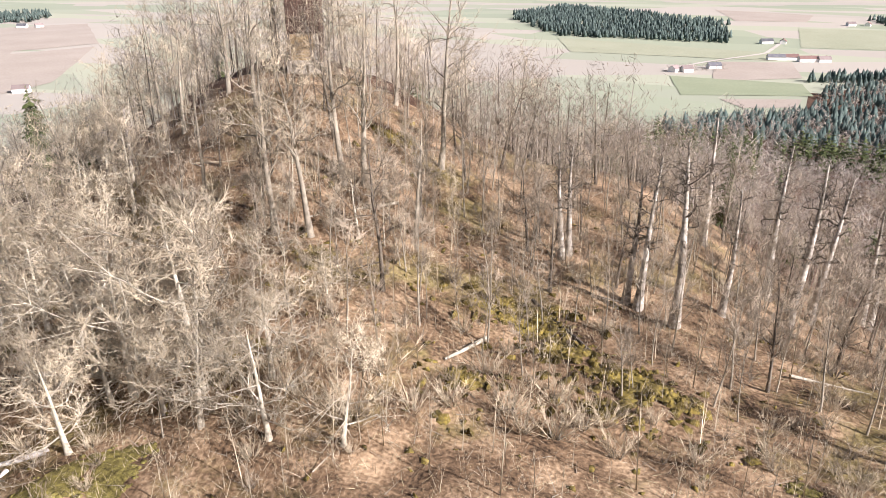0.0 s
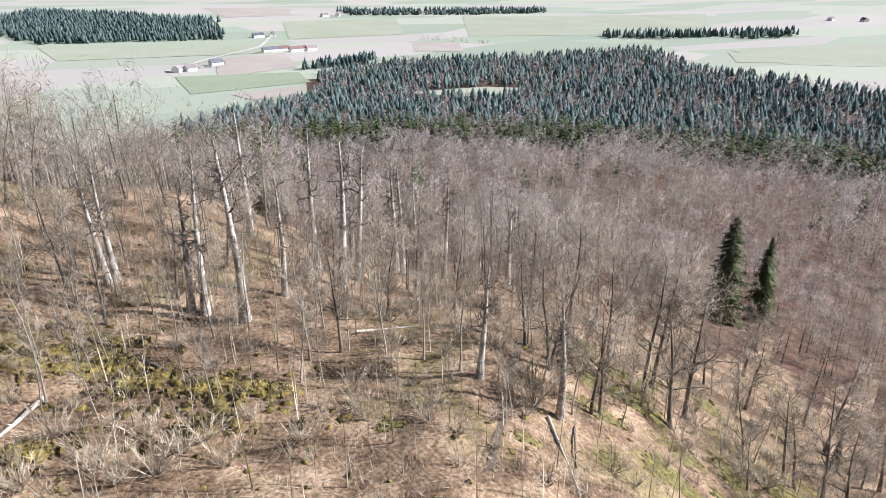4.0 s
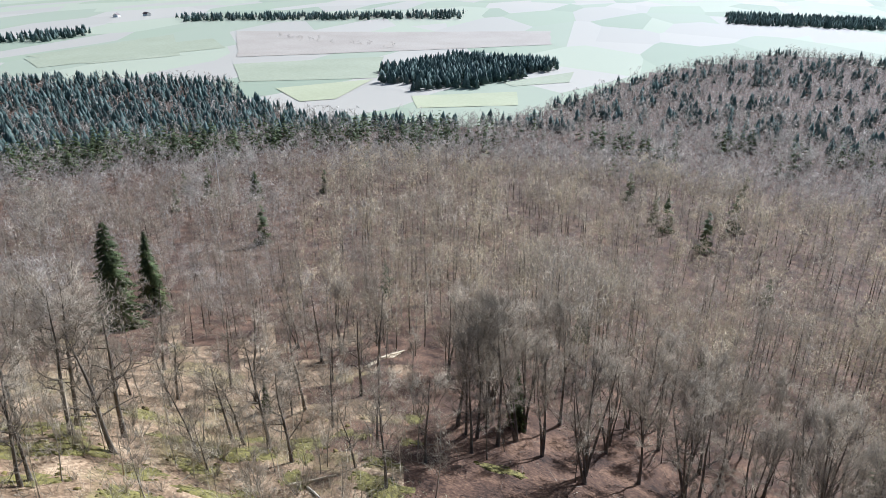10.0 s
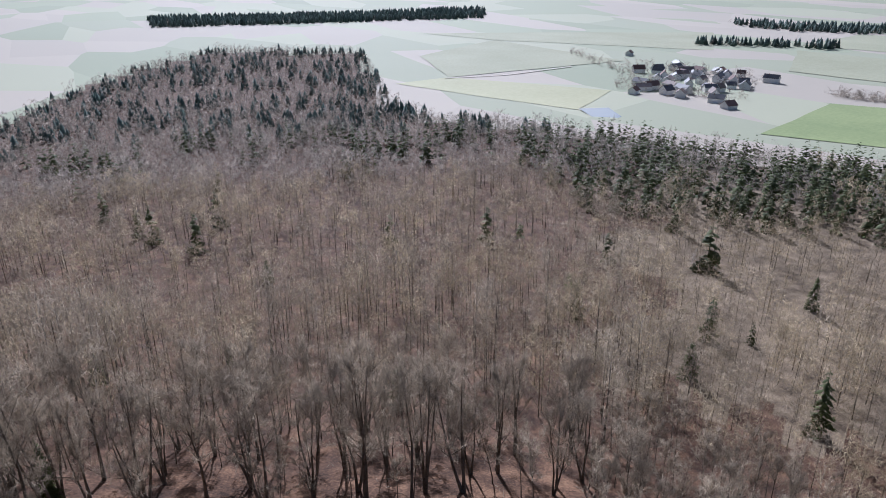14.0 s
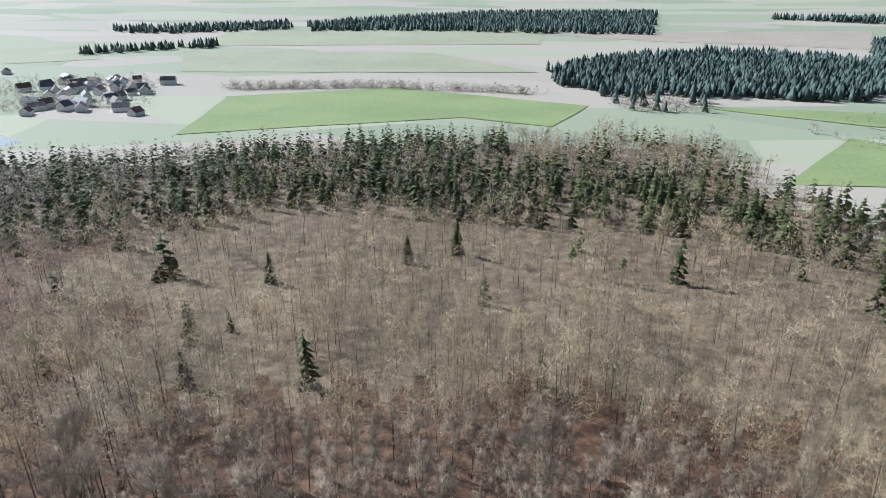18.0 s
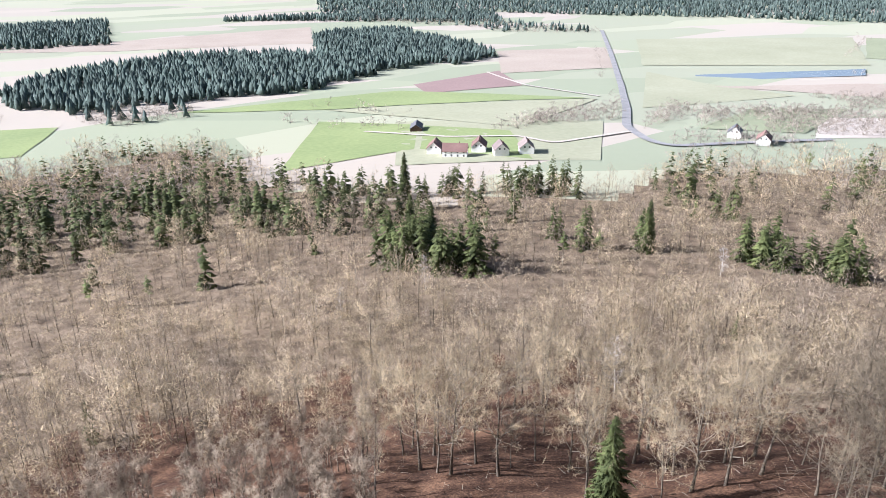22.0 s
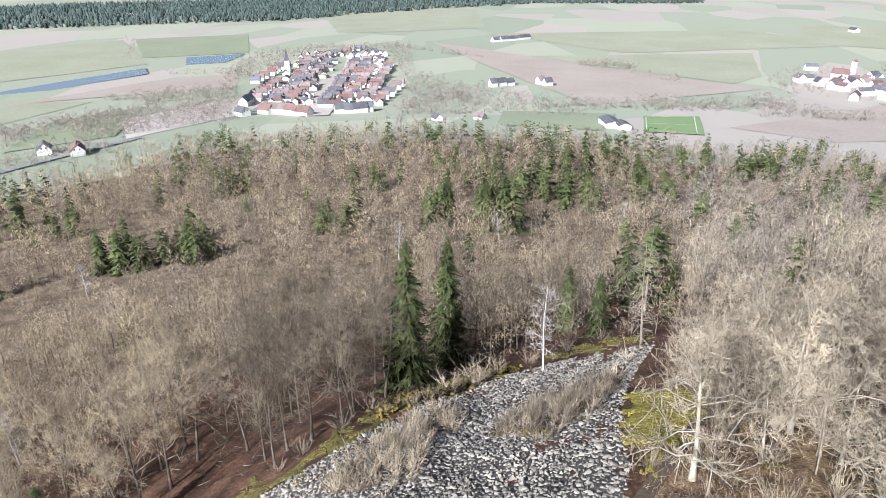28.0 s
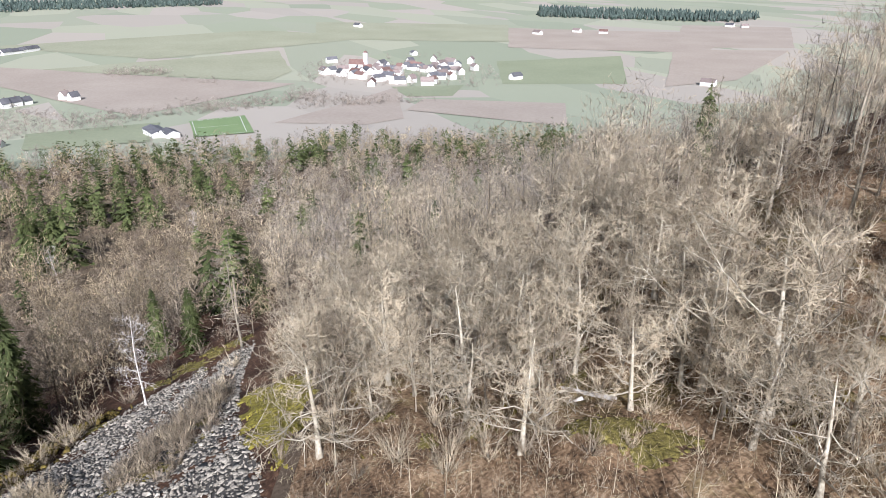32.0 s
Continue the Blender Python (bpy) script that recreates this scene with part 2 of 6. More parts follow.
def slivers(geo, base, tip, width, rng):
    """Thin tapered twigs: one triangle each."""
    side = unit(np.cross(tip - base, rng.normal(size=base.shape))) * np.asarray(width).reshape(-1, 1) / 2
    v = np.stack([base - side, base + side, tip], 1)
    geo.add(v, tris=np.arange(len(base) * 3))


def sprigs(geo, base, way, length, width, rng, bend=0.45):
    """Bent tapered twigs: a quad and a triangle each."""
    n = len(base)
    w, length = np.asarray(width).reshape(-1, 1) / 2, np.asarray(length).reshape(-1, 1)
    mid = base + way * length * 0.5
    tip = mid + unit(way + rng.normal(size=base.shape) * bend + np.array([0, 0, 0.12])) * length * 0.5
    side = unit(np.cross(way, rng.normal(size=base.shape)))
    v = np.stack([base - side * w, base + side * w, mid + side * w * 0.7, mid - side * w * 0.7, tip], 1)
    o = (np.arange(n) * 5)[:, None]
    geo.add(v, tris=np.array([[3, 2, 4]]) + o, quads=np.array([[0, 1, 2, 3]]) + o)


def grow(rng, start, way, length, k, crook, up):
    """m crooked polylines of k+1 points."""
    pts, d = [start], unit(way)
    step = (length / k)[:, None]
    for _ in range(k):
        d = unit(d + rng.normal(size=d.shape) * crook + np.array([0, 0, up]))
        pts.append(pts[-1] + d * step)
    return np.stack(pts, 1)


def along(paths, which, f):
    """Points and directions at the fraction f along the chosen paths."""
    k = paths.shape[1] - 1
    j = np.minimum((f * k).astype(int), k - 1)
    u = (f * k - j)[:, None]
    p, q = paths[which, j], paths[which, j + 1]
    return p * (1 - u) + q * u, unit(q - p)


def bare_tree(seed, tall, spread, girth, first=0.35, limbs=14, kids=5, twigs=8, crook=0.12, rise=0.12, lean=0.05,
              steep=0.9, sides=6, twig_len=1.3, twig_w=0.035, forks=1, bend=0.05, kid_tubes=False):
    """The wood (trunk, limbs) and the twigs of a leafless tree, standing at the origin."""
    rng = np.random.default_rng(seed)
    wood, limbwood, fine = Geo(), Geo(), Geo()
    base = np.zeros((forks, 3)) + np.array([0, 0, -0.6])
    way = np.array([0, 0, 1.0]) + rng.normal(size=(forks, 3)) * (lean if forks == 1 else 0.13) * np.array([1, 1, 0])
    tk = 6
    trunk = grow(rng, base, way, np.full(forks, tall * 0.92 + 0.6) * rng.uniform(0.85, 1, forks), tk, bend, 0.12)
    taper = np.linspace(1, 0.16, tk + 1) ** 1.1
    flare = np.ones(tk + 1)
    flare[0] = 1.35
    tubes(wood, trunk, np.repeat((girth * taper * flare)[None], forks, 0), sides + 1)
    w1 = rng.integers(0, forks, limbs)
    f1 = np.sort(rng.uniform(first, 0.98, limbs))
    p, d = along(trunk, w1, f1)
    ang = np.arange(limbs) * 2.4 + rng.uniform(0, 1.2, limbs)
    out = np.stack([np.cos(ang), np.sin(ang), rng.uniform(0.3, 1.0, limbs) * steep], -1)
    u = (f1 - first) / (1 - first)
    l1 = spread * (0.55 + 0.6 * np.sqrt(np.clip(1 - (1.5 * u - 0.55) ** 2, 0.05, 1))) * rng.uniform(0.7, 1.15, limbs)
    k1 = 4 if kid_tubes else 3
    lp = grow(rng, p, out, l1, k1, crook * 1.5, rise)
    r1 = girth * (1 - f1 * 0.85) * 0.5
    tubes(limbwood, lp, r1[:, None] * np.linspace(1, 0.25, k1 + 1)[None], max(3, sides - 3))
    m2 = limbs * kids
    w2 = np.repeat(np.arange(limbs), kids)
    f2 = rng.uniform(0.22, 1.0, m2)
    p2, d2 = along(lp, w2, f2)
    way2 = d2 * 0.7 + rng.normal(size=(m2, 3)) * 0.55 + np.array([0, 0, 0.25])
    l2 = l1[w2] * rng.uniform(0.3, 0.75, m2)
    bp = grow(rng, p2, way2, l2, 2, crook * 1.6, rise)
    if kid_tubes:
        tubes(limbwood, bp, (r1[w2] * 0.42)[:, None] * np.array([1, 0.7, 0.3])[None], 3)
    else:
        slivers(limbwood, bp[:, 0], bp[:, 2], np.maximum(r1[w2] * 0.6, twig_w * 1.4), rng)
    m3 = m2 * twigs
    w3 = np.repeat(np.arange(m2), twigs)
    p3, d3 = along(bp, w3, rng.uniform(0.1, 1.0, m3))
    way3 = unit(d3 + rng.normal(size=(m3, 3)) * 0.75 + np.array([0, 0, 0.2]))
    sprigs(fine, p3, way3, twig_len * rng.uniform(0.5, 1.2, m3), np.full(m3, twig_w), rng)
    return wood, limbwood, fine


def brush_tree(seed, tall, spread, low=0.42, limbs=10, twigs=90, limb_w=0.12, twig_w=0.07, twig_len=1.5, trunk_w=0.16, lift=0.9, stems=1, puff=0.42):
    """A cheap leafless tree: a stem, limbs that rise and fan out, and puffs of fine twigs round their outer ends."""
    rng = np.random.default_rng(seed)
    g = Geo()
    tip = np.array([rng.normal() * 0.4, rng.normal() * 0.4, tall * 0.92])
    tubes(g, np.stack([np.array([0, 0, -0.5]), tip * 0.85])[None], np.array([[trunk_w, trunk_w * 0.3]]), 3)
    for _ in range(stems - 1):
        o = np.append(rng.normal(size=2) * spread * 0.5, -0.5)
        tubes(g, np.stack([o, o * np.array([0.8, 0.8, 1]) + np.array([0, 0, tall * rng.uniform(0.5, 0.75)])])[None], np.array([[trunk_w * 0.8, trunk_w * 0.3]]), 3)
    n = max(4, limbs * 2)
    a = np.arange(n) * 2.4 + rng.uniform(0, 0.8, n)
    f = (np.arange(n) + 0.5) / n
    f = low + (0.99 - low) * f[rng.permutation(n)]
    u = (f - low) / (1 - low)
    # widest a third of the way up, rounded at the top
    reach = spread * np.sqrt(np.clip(1 - ((u - 0.35) / 0.72) ** 2, 0.04, 1)) * rng.uniform(0.6, 1.12, n)
    end = np.stack([np.cos(a) * reach, np.sin(a) * reach, f * tall], -1)
    base = tip[None] * np.clip(f - 0.12 - 0.12 * rng.uniform(0, 1, n), low * 0.7, 0.9)[:, None]
    slivers(g, base, end, np.full(n, limb_w), rng)
    k = rng.integers(0, n, twigs)
    w = rng.uniform(0.45, 1.08, twigs)[:, None]
    p = base[k] * (1 - w) + end[k] * w + rng.normal(size=(twigs, 3)) * spread * puff * np.array([0.5, 0.5, 0.36])
    core = np.array([0, 0, tall * low * 0.9])
    way = unit(unit(p - core) * 0.6 + np.array([0, 0, lift * 0.3]) + rng.normal(size=(twigs, 3)) * 0.6)
    ln = (twig_len * rng.uniform(0.5, 1.3, twigs))[:, None]
    side = unit(np.cross(way, rng.normal(size=(twigs, 3)))) * twig_w / 2
    b, t = p - way * ln * 0.5, p + way * ln * 0.5
    g.add(np.stack([b - side, b + side, t], 1), tris=np.arange(twigs * 3))
    return g


def merged(*geos):
    g = Geo()
    for o in geos:
        v, t, q = o.arrays()
        g.add(v, t, q)
    return g


def crown_ways(v, middle=0.42):
    """For each vertex the way outwards from the middle of the crown."""
    low, high = v[:, 2].min(), v[:, 2].max()
    wide = max(np.percentile(np.hypot(v[:, 0], v[:, 1]), 90), 0.1)
    return unit((v - np.array([0, 0, low + (high - low) * middle])) / np.array([wide, wide, (high - low) * 0.5]))


def planted(variants, places, sizes, turns, pick, squash=None):
    """One Geo of many plants: variant pick[i] at places[i]."""
    out, tone, ways = Geo(), [], []
    for k, geo in enumerate(variants):
        v, t, q = geo.arrays()
        sel = np.where(pick == k)[0]
        if not len(sel):
            continue
        c, s = np.cos(turns[sel])[:, None], np.sin(turns[sel])[:, None]
        z = sizes[sel][:, None]
        wide = z if squash is None else z * squash[sel][:, None]
        x = (v[None, :, 0] * c - v[None, :, 1] * s) * wide + places[sel, 0:1]
        y = (v[None, :, 0] * s + v[None, :, 1] * c) * wide + places[sel, 1:2]
        h = v[None, :, 2] * z + places[sel, 2:3]
        off = (np.arange(len(sel)) * len(v))[:, None, None]
        out.add(np.stack([x, y, h], -1), (t[None] + off) if len(t) else None, (q[None] + off) if len(q) else None)
        # a tone for each plant, from its place
        shade = np.sin(places[sel, 0] * 12.9898 + places[sel, 1] * 78.233) * 43758.5453
        w = crown_ways(v)
        wx, wy = w[None, :, 0] * c - w[None, :, 1] * s, w[None, :, 0] * s + w[None, :, 1] * c
        ways.append(np.stack([wx, wy, np.broadcast_to(w[None, :, 2], wx.shape)], -1).reshape(-1, 3))
        tone.append(np.repeat((shade - np.floor(shade) - 0.5) * 0.5, len(v)))
    out.tone, out.ways = (np.concatenate(tone), np.concatenate(ways)) if tone else (np.zeros(0), np.zeros((0, 3)))
    return out


def scatter(seed, inside, spacing, r0, r1, b0=0.0, b1=360.0):
    """Jittered places on the ground where inside(x, y, bearing, dist, rng) holds."""
    rng = np.random.default_rng(seed)
    n = int(math.pi * (r1 * r1 - r0 * r0) * (b1 - b0) / 360 / spacing ** 2)
    i = np.arange(n) + 0.5
    r = np.sqrt(r0 * r0 + (r1 * r1 - r0 * r0) * i / n)
    b = b0 + (b1 - b0) * ((i * 0.6180339887) % 1.0)
    r = r + rng.normal(size=n) * spacing * 0.3
    b = b + np.degrees(rng.normal(size=n) * spacing * 0.3 / np.maximum(r, 10))
    x, y = -np.sin(np.radians(b)) * r, np.cos(np.radians(b)) * r
    ok = inside(x, y, b % 360, r, rng)
    x, y = x[ok], y[ok]
    return np.stack([x, y, height(x, y)], -1), rng


def conifer(seed, tall, wide, whorls, boughs, droop=0.5, first=0.08, subs=3, broad=0.3, full=0.62, slim=0.22):
    """Trunk and needle boughs of a spruce at the origin."""
    rng = np.random.default_rng(seed)
    wood, green = Geo(), Geo()
    z = np.linspace(-0.5, tall, 5)
    tubes(wood, np.stack([z * 0, z * 0, z], -1)[None], (tall * 0.014 * np.linspace(1.2, 0.12, 5))[None], 5)
    n = whorls * boughs
    f = first + (1 - first) * (np.repeat(np.arange(whorls), boughs) + rng.uniform(-0.4, 0.4, n)) / whorls
    f = np.clip(f, first, 0.995)
    a = rng.uniform(0, 2 * np.pi, n)
    reach = wide * (1 - f) ** full * rng.uniform(0.42, 1.22, n) + 0.12
    base = np.stack([np.zeros(n), np.zeros(n), f * tall], -1)
    way = np.stack([np.cos(a), np.sin(a), np.zeros(n)], -1)
    tip = base + way * reach[:, None] + np.array([0, 0, -1.0]) * (reach * droop * rng.uniform(0.6, 1.3, n))[:, None]
    side = np.stack([-np.sin(a), np.cos(a), np.zeros(n)], -1) * (reach * broad)[:, None]
    mid = (base + tip) / 2 + np.array([0, 0, 0.12]) * reach[:, None]
    low = np.array([0, 0, -0.28]) * reach[:, None]
    v = np.stack([base, mid - side + low * 0.6, tip, mid + side + low * 0.6, mid], 1)
    o = (np.arange(n) * 5)[:, None, None]
    green.add(v, tris=(np.array([[0, 1, 4], [1, 2, 4], [2, 3, 4], [3, 0, 4]])[None] + o))
    for s in range(subs):
        u = rng.uniform(0.25, 1.0, n)[:, None]
        p = base * (1 - u) + tip * u + side * rng.uniform(-0.9, 0.9, n)[:, None] * (1.1 - u)
        tuft = way * 0.1 + rng.normal(size=(n, 3)) * np.array([0.15, 0.15, 0.08]) + np.array([0, 0, -0.14])
        hang = p + tuft * (reach + 0.5)[:, None]
        slivers(green, p, hang, reach * slim + 0.04, rng)
    return wood, green


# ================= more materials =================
# red-brown fallen leaves, with the shade under dense crowns darkened into the colour
M_SHADED_FLOOR = material("shaded_forest_floor", [(0.025, 0.013, 0.008), (0.085, 0.045, 0.027), (0.21, 0.12, 0.07)], 0.22, 0.95, 0.8, 12)
M_FRESH_FIELD = material("fresh_green_field", [(0.155, 0.205, 0.055), (0.235, 0.28, 0.09)], 0.012, 0.9, 0, 25, sheen=0.1, spec=0.25)
M_UNDERWOOD = material("underwood", [(0.06, 0.042, 0.027), (0.17, 0.125, 0.082), (0.30, 0.23, 0.155)], 0.18, 0.95, 0.8, 12)
M_GREEN_FIELD = material("green_field", [(0.19, 0.215, 0.105), (0.25, 0.268, 0.145)], 0.012, 0.9, 0, 25, sheen=0.1, spec=0.25)
M_PALE_FIELD = material("pale_green_field", [(0.25, 0.255, 0.145), (0.325, 0.318, 0.20)], 0.01, 0.9, 0, 25, sheen=0.1, spec=0.25)
M_YELLOW_FIELD = material("yellow_field", [(0.29, 0.28, 0.125), (0.36, 0.34, 0.17)], 0.01, 0.9, 0, 25, sheen=0.15, spec=0.45)
M_TAN_FIELD = material("tan_field", [(0.30, 0.235, 0.175), (0.38, 0.31, 0.24)], 0.012, 0.9, 0, 25, sheen=0.1, spec=0.25)
M_RED_FIELD = material("red_earth", [(0.20, 0.12, 0.105), (0.26, 0.165, 0.145)], 0.012, 0.9, 0, 25, sheen=0.1)
M_PITCH = material("mown_pitch", [(0.20, 0.28, 0.12), (0.26, 0.34, 0.16)], 0.03, 0.9, 0, 20)
M_GRAVEL = material("pale_gravel", [(0.42, 0.36, 0.30), (0.60, 0.54, 0.47)], 0.05, 0.9, 0, 12)
M_ASPHALT = material("worn_asphalt", [(0.22, 0.215, 0.21), (0.33, 0.32, 0.31)], 0.1, 0.8, 0, 10)
M_MOSS = material("yellow_moss", [(0.07, 0.054, 0.018), (0.25, 0.208, 0.04), (0.45, 0.38, 0.06)], 2.2, 0.95, 1.0, 5)
M_MOSS_DULL = material("dull_moss", [(0.045, 0.036, 0.015), (0.14, 0.115, 0.034), (0.25, 0.21, 0.06)], 2.0, 0.95, 0.9, 6)
M_OLIVE = material("olive_moss", [(0.03, 0.022, 0.01), (0.14, 0.104, 0.03), (0.32, 0.24, 0.055)], 0.6, 0.95, 0.6, 6)
M_GRASS = material("dry_grass", [(0.30, 0.25, 0.15), (0.46, 0.40, 0.25)], 0.3, 0.9, 0, 6)
M_DIRT = material("trodden_earth", [(0.07, 0.05, 0.034), (0.16, 0.118, 0.08)], 0.4, 0.95, 0.4, 8)
M_ROCK = material("grey_basalt", [(0.13, 0.114, 0.092), (0.32, 0.285, 0.232), (0.49, 0.442, 0.368)], 1.1, 0.9, 0.5, 8, spread=0.5)
M_ROCK_BED = material("dark_rock_bed", [(0.04, 0.036, 0.031), (0.13, 0.118, 0.103)], 0.9, 0.95, 0.8, 6)
M_WALL = material("pale_render", [(0.70, 0.68, 0.64), (0.84, 0.82, 0.79)], 0.06, 0.9, 0, 10, spread=0.2)
M_ROOF_RED = material("red_tiles", [(0.155, 0.094, 0.08), (0.225, 0.14, 0.12)], 0.2, 0.8, 0, 10, spread=0.4)
M_ROOF_PINK = material("faded_tiles", [(0.19, 0.148, 0.132), (0.27, 0.218, 0.2)], 0.2, 0.8, 0, 10, spread=0.4)
M_ROOF_DARK = material("slate", [(0.09, 0.09, 0.10), (0.17, 0.165, 0.17)], 0.2, 0.6, 0, 10, spread=0.4)
M_TIMBER = material("brown_timber", [(0.055, 0.034, 0.025), (0.13, 0.082, 0.06)], 1.0, 0.85, 0.3, 8)
M_PLANK = material("honey_planks", [(0.38, 0.27, 0.14), (0.55, 0.41, 0.23)], 1.0, 0.8, 0.3, 8)
M_CUT = material("fresh_cut_wood", [(0.50, 0.39, 0.25), (0.68, 0.56, 0.40)], 0.8, 0.85, 0.3, 8)
M_GLASS = material("window_glass", [(0.03, 0.035, 0.04), (0.06, 0.065, 0.07)], 0.5, 0.15, 0, 4, spec=0.6)


def water_material():
    m = bpy.data.materials.new("pond_water")
    m.use_nodes = True
    b = m.node_tree.nodes["Principled BSDF"]
    # base colour lightened to carry the pale reflection of the sky
    b.inputs["Base Color"].default_value = (0.24, 0.29, 0.33, 1)
    b.inputs["Roughness"].default_value, b.inputs["Specular IOR Level"].default_value = 0.12, 0.6
    return m


M_WATER = water_material()


def parcels():
    """Small fields of changing colour for the far plain."""
    m = material("patchwork_plain", [(0.20, 0.225, 0.135), (0.27, 0.28, 0.185)], 0.004, 0.9, 0, 40, sheen=0.15, spec=0.3)
    n, l = m.node_tree.nodes, m.node_tree.links
    g = [x for x in n if x.bl_idname == "ShaderNodeNewGeometry"][0]
    mp, vo = n.new("ShaderNodeMapping"), n.new("ShaderNodeTexVoronoi")
    mp.inputs["Rotation"].default_value = (0, 0, 0.5)
    mp.inputs["Scale"].default_value = (1 / 330, 1 / 120, 0)
    vo.inputs["Scale"].default_value, vo.inputs["Randomness"].default_value = 1.0, 0.8
    ramp = n.new("ShaderNodeValToRGB")
    ramp.color_ramp.interpolation = "CONSTANT"
    # parcel tones raised and cooled: part of the far haze sits in these colours
    tones = [(0.265, 0.275, 0.165), (0.39, 0.32, 0.25), (0.22, 0.245, 0.135), (0.34, 0.335, 0.21), (0.36, 0.295, 0.23), (0.255, 0.275, 0.155)]
    for i, c in enumerate(tones):
        e = ramp.color_ramp.elements[0] if i == 0 else (ramp.color_ramp.elements[1] if i == 1 else ramp.color_ramp.elements.new(i / 6))
        e.position, e.color = i / 6, (*c, 1)
    sep = n.new("ShaderNodeSeparateColor")
    mix = n.new("ShaderNodeMix")
    mix.data_type = "RGBA"
    mix.inputs["Factor"].default_value = 0.85
    b = n["Principled BSDF"]
    old = b.inputs["Base Color"].links[0].from_socket
    l.new(g.outputs["Position"], mp.inputs["Vector"])
    l.new(mp.outputs[0], vo.inputs["Vector"])
    l.new(vo.outputs["Color"], sep.inputs[0])
    l.new(sep.outputs[0], ramp.inputs["Fac"])
    l.new(old, mix.inputs["A"])
    l.new(ramp.outputs["Color"], mix.inputs["B"])
    l.new(mix.outputs["Result"], b.inputs["Base Color"])
    return m


M_PLAIN = parcels()

# ================= the ground =================
# bearing and distance to which the woods round the hill reach
EDGE = [(0, 600), (5, 480), (28, 350), (50, 470), (57, 520), (75, 510), (81, 470), (98, 515), (110, 535), (120, 535), (131, 465),
        (137, 450), (141, 375), (157, 361), (165, 380), (171, 430), (176, 575), (190, 540), (208, 525), (220, 530), (232, 570),
        (244, 640), (247.5, 720), (249.5, 1140), (260, 1250), (266, 1090), (272, 870), (275, 745), (281, 615), (288, 590),
        (297, 635), (302, 780), (303, 915), (318, 1060), (322, 1270), (330, 1160), (342, 1090), (347.5, 990), (348.5, 760), (352, 720), (360, 600)]


def hill_edge(b):
    return np.interp(b, [e[0] for e in EDGE], [e[1] for e in EDGE])


def in_patch(x, y, corners):
    """Which of the points lie inside the outline given by bearings and distances."""
    pts = [(-math.sin(radians(b)) * d, math.cos(radians(b)) * d) for b, d in corners]
    inside = np.zeros(np.shape(x), bool)
    for (x0, y0), (x1, y1) in zip(pts, pts[1:] + pts[:1]):
        cross = ((y0 > y) != (y1 > y)) & (x < (x1 - x0) * (y - y0) / (y1 - y0 + 1e-12) + x0)
        inside ^= cross
    return inside


# the open patch of moss beside the block field
MOSS_GAP = [(80.0, 75), (79.3, 54), (85.6, 50), (86.0, 72)]
CLEARING = [(341.2, 795), (334.4, 840), (331.0, 835), (333.4, 745)]
SCREE = [(122.5, 65), (116.3, 65), (108.3, 75), (102, 88), (96, 98), (89.6, 103), (84.3, 103), (86.3, 75), (86.6, 60), (85.2, 50), (85.1, 36), (118, 36)]


def build_ground():
    rings = np.concatenate([[0.0], np.geomspace(6, 4900, 130)])
    n = 320
    a = np.arange(n) * 2 * np.pi / n
    x, y = -np.sin(a)[None] * rings[:, None], np.cos(a)[None] * rings[:, None]
    v = np.stack([x, y, height(x, y)], -1)
    i = np.arange(len(rings) - 1)[:, None] * n
    s = np.arange(n)[None]
    s2 = (s + 1) % n
    g = Geo().add(v, quads=np.stack([i + s, i + s2, i + n + s2, i + n + s], -1))
    ob = part("ground", g, M_SHADED_FLOOR, smooth=True)
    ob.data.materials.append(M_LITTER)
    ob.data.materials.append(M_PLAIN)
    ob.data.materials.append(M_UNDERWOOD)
    mid = (rings[:-1] + rings[1:]) / 2
    rr, bb = np.repeat(mid, n), np.tile(np.degrees(a), len(mid))
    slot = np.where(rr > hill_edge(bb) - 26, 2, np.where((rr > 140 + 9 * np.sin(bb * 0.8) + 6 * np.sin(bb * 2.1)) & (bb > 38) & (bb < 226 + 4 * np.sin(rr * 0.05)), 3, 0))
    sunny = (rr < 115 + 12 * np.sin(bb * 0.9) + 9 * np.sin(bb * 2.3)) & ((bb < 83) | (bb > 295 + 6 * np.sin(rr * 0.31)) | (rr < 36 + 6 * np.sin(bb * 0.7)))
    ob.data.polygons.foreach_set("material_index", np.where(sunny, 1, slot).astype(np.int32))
    tagged(ob, "leaf-covered hillside falling to a plain of fields", "ground", kind="structure")


build_ground()


def sheet(name, corners, mat, lift=0.35, n=14, label="", category="field"):
    """A four-cornered field that lies on the ground."""
    c = np.array([spot(b, d)[:2] for b, d in corners])
    u, w = np.meshgrid(np.linspace(0, 1, n), np.linspace(0, 1, n))
    u, w = u[..., None], w[..., None]
    p = (c[0] * (1 - u) + c[1] * u) * (1 - w) + (c[3] * (1 - u) + c[2] * u) * w
    edge = 0.018 * np.sin(p[..., ::-1] / 17.0) * np.linalg.norm(c[0] - c[2]) * 0.12
    p = p + edge
    v = np.concatenate([p, height(p[..., 0], p[..., 1])[..., None] + lift], -1)
    i = np.arange(n - 1)[:, None] * n + np.arange(n - 1)[None]
    g = Geo().add(v, quads=np.stack([i, i + 1, i + n + 1, i + n], -1))
    return tagged(part(name, g, mat, smooth=True), label, category, kind="structure")


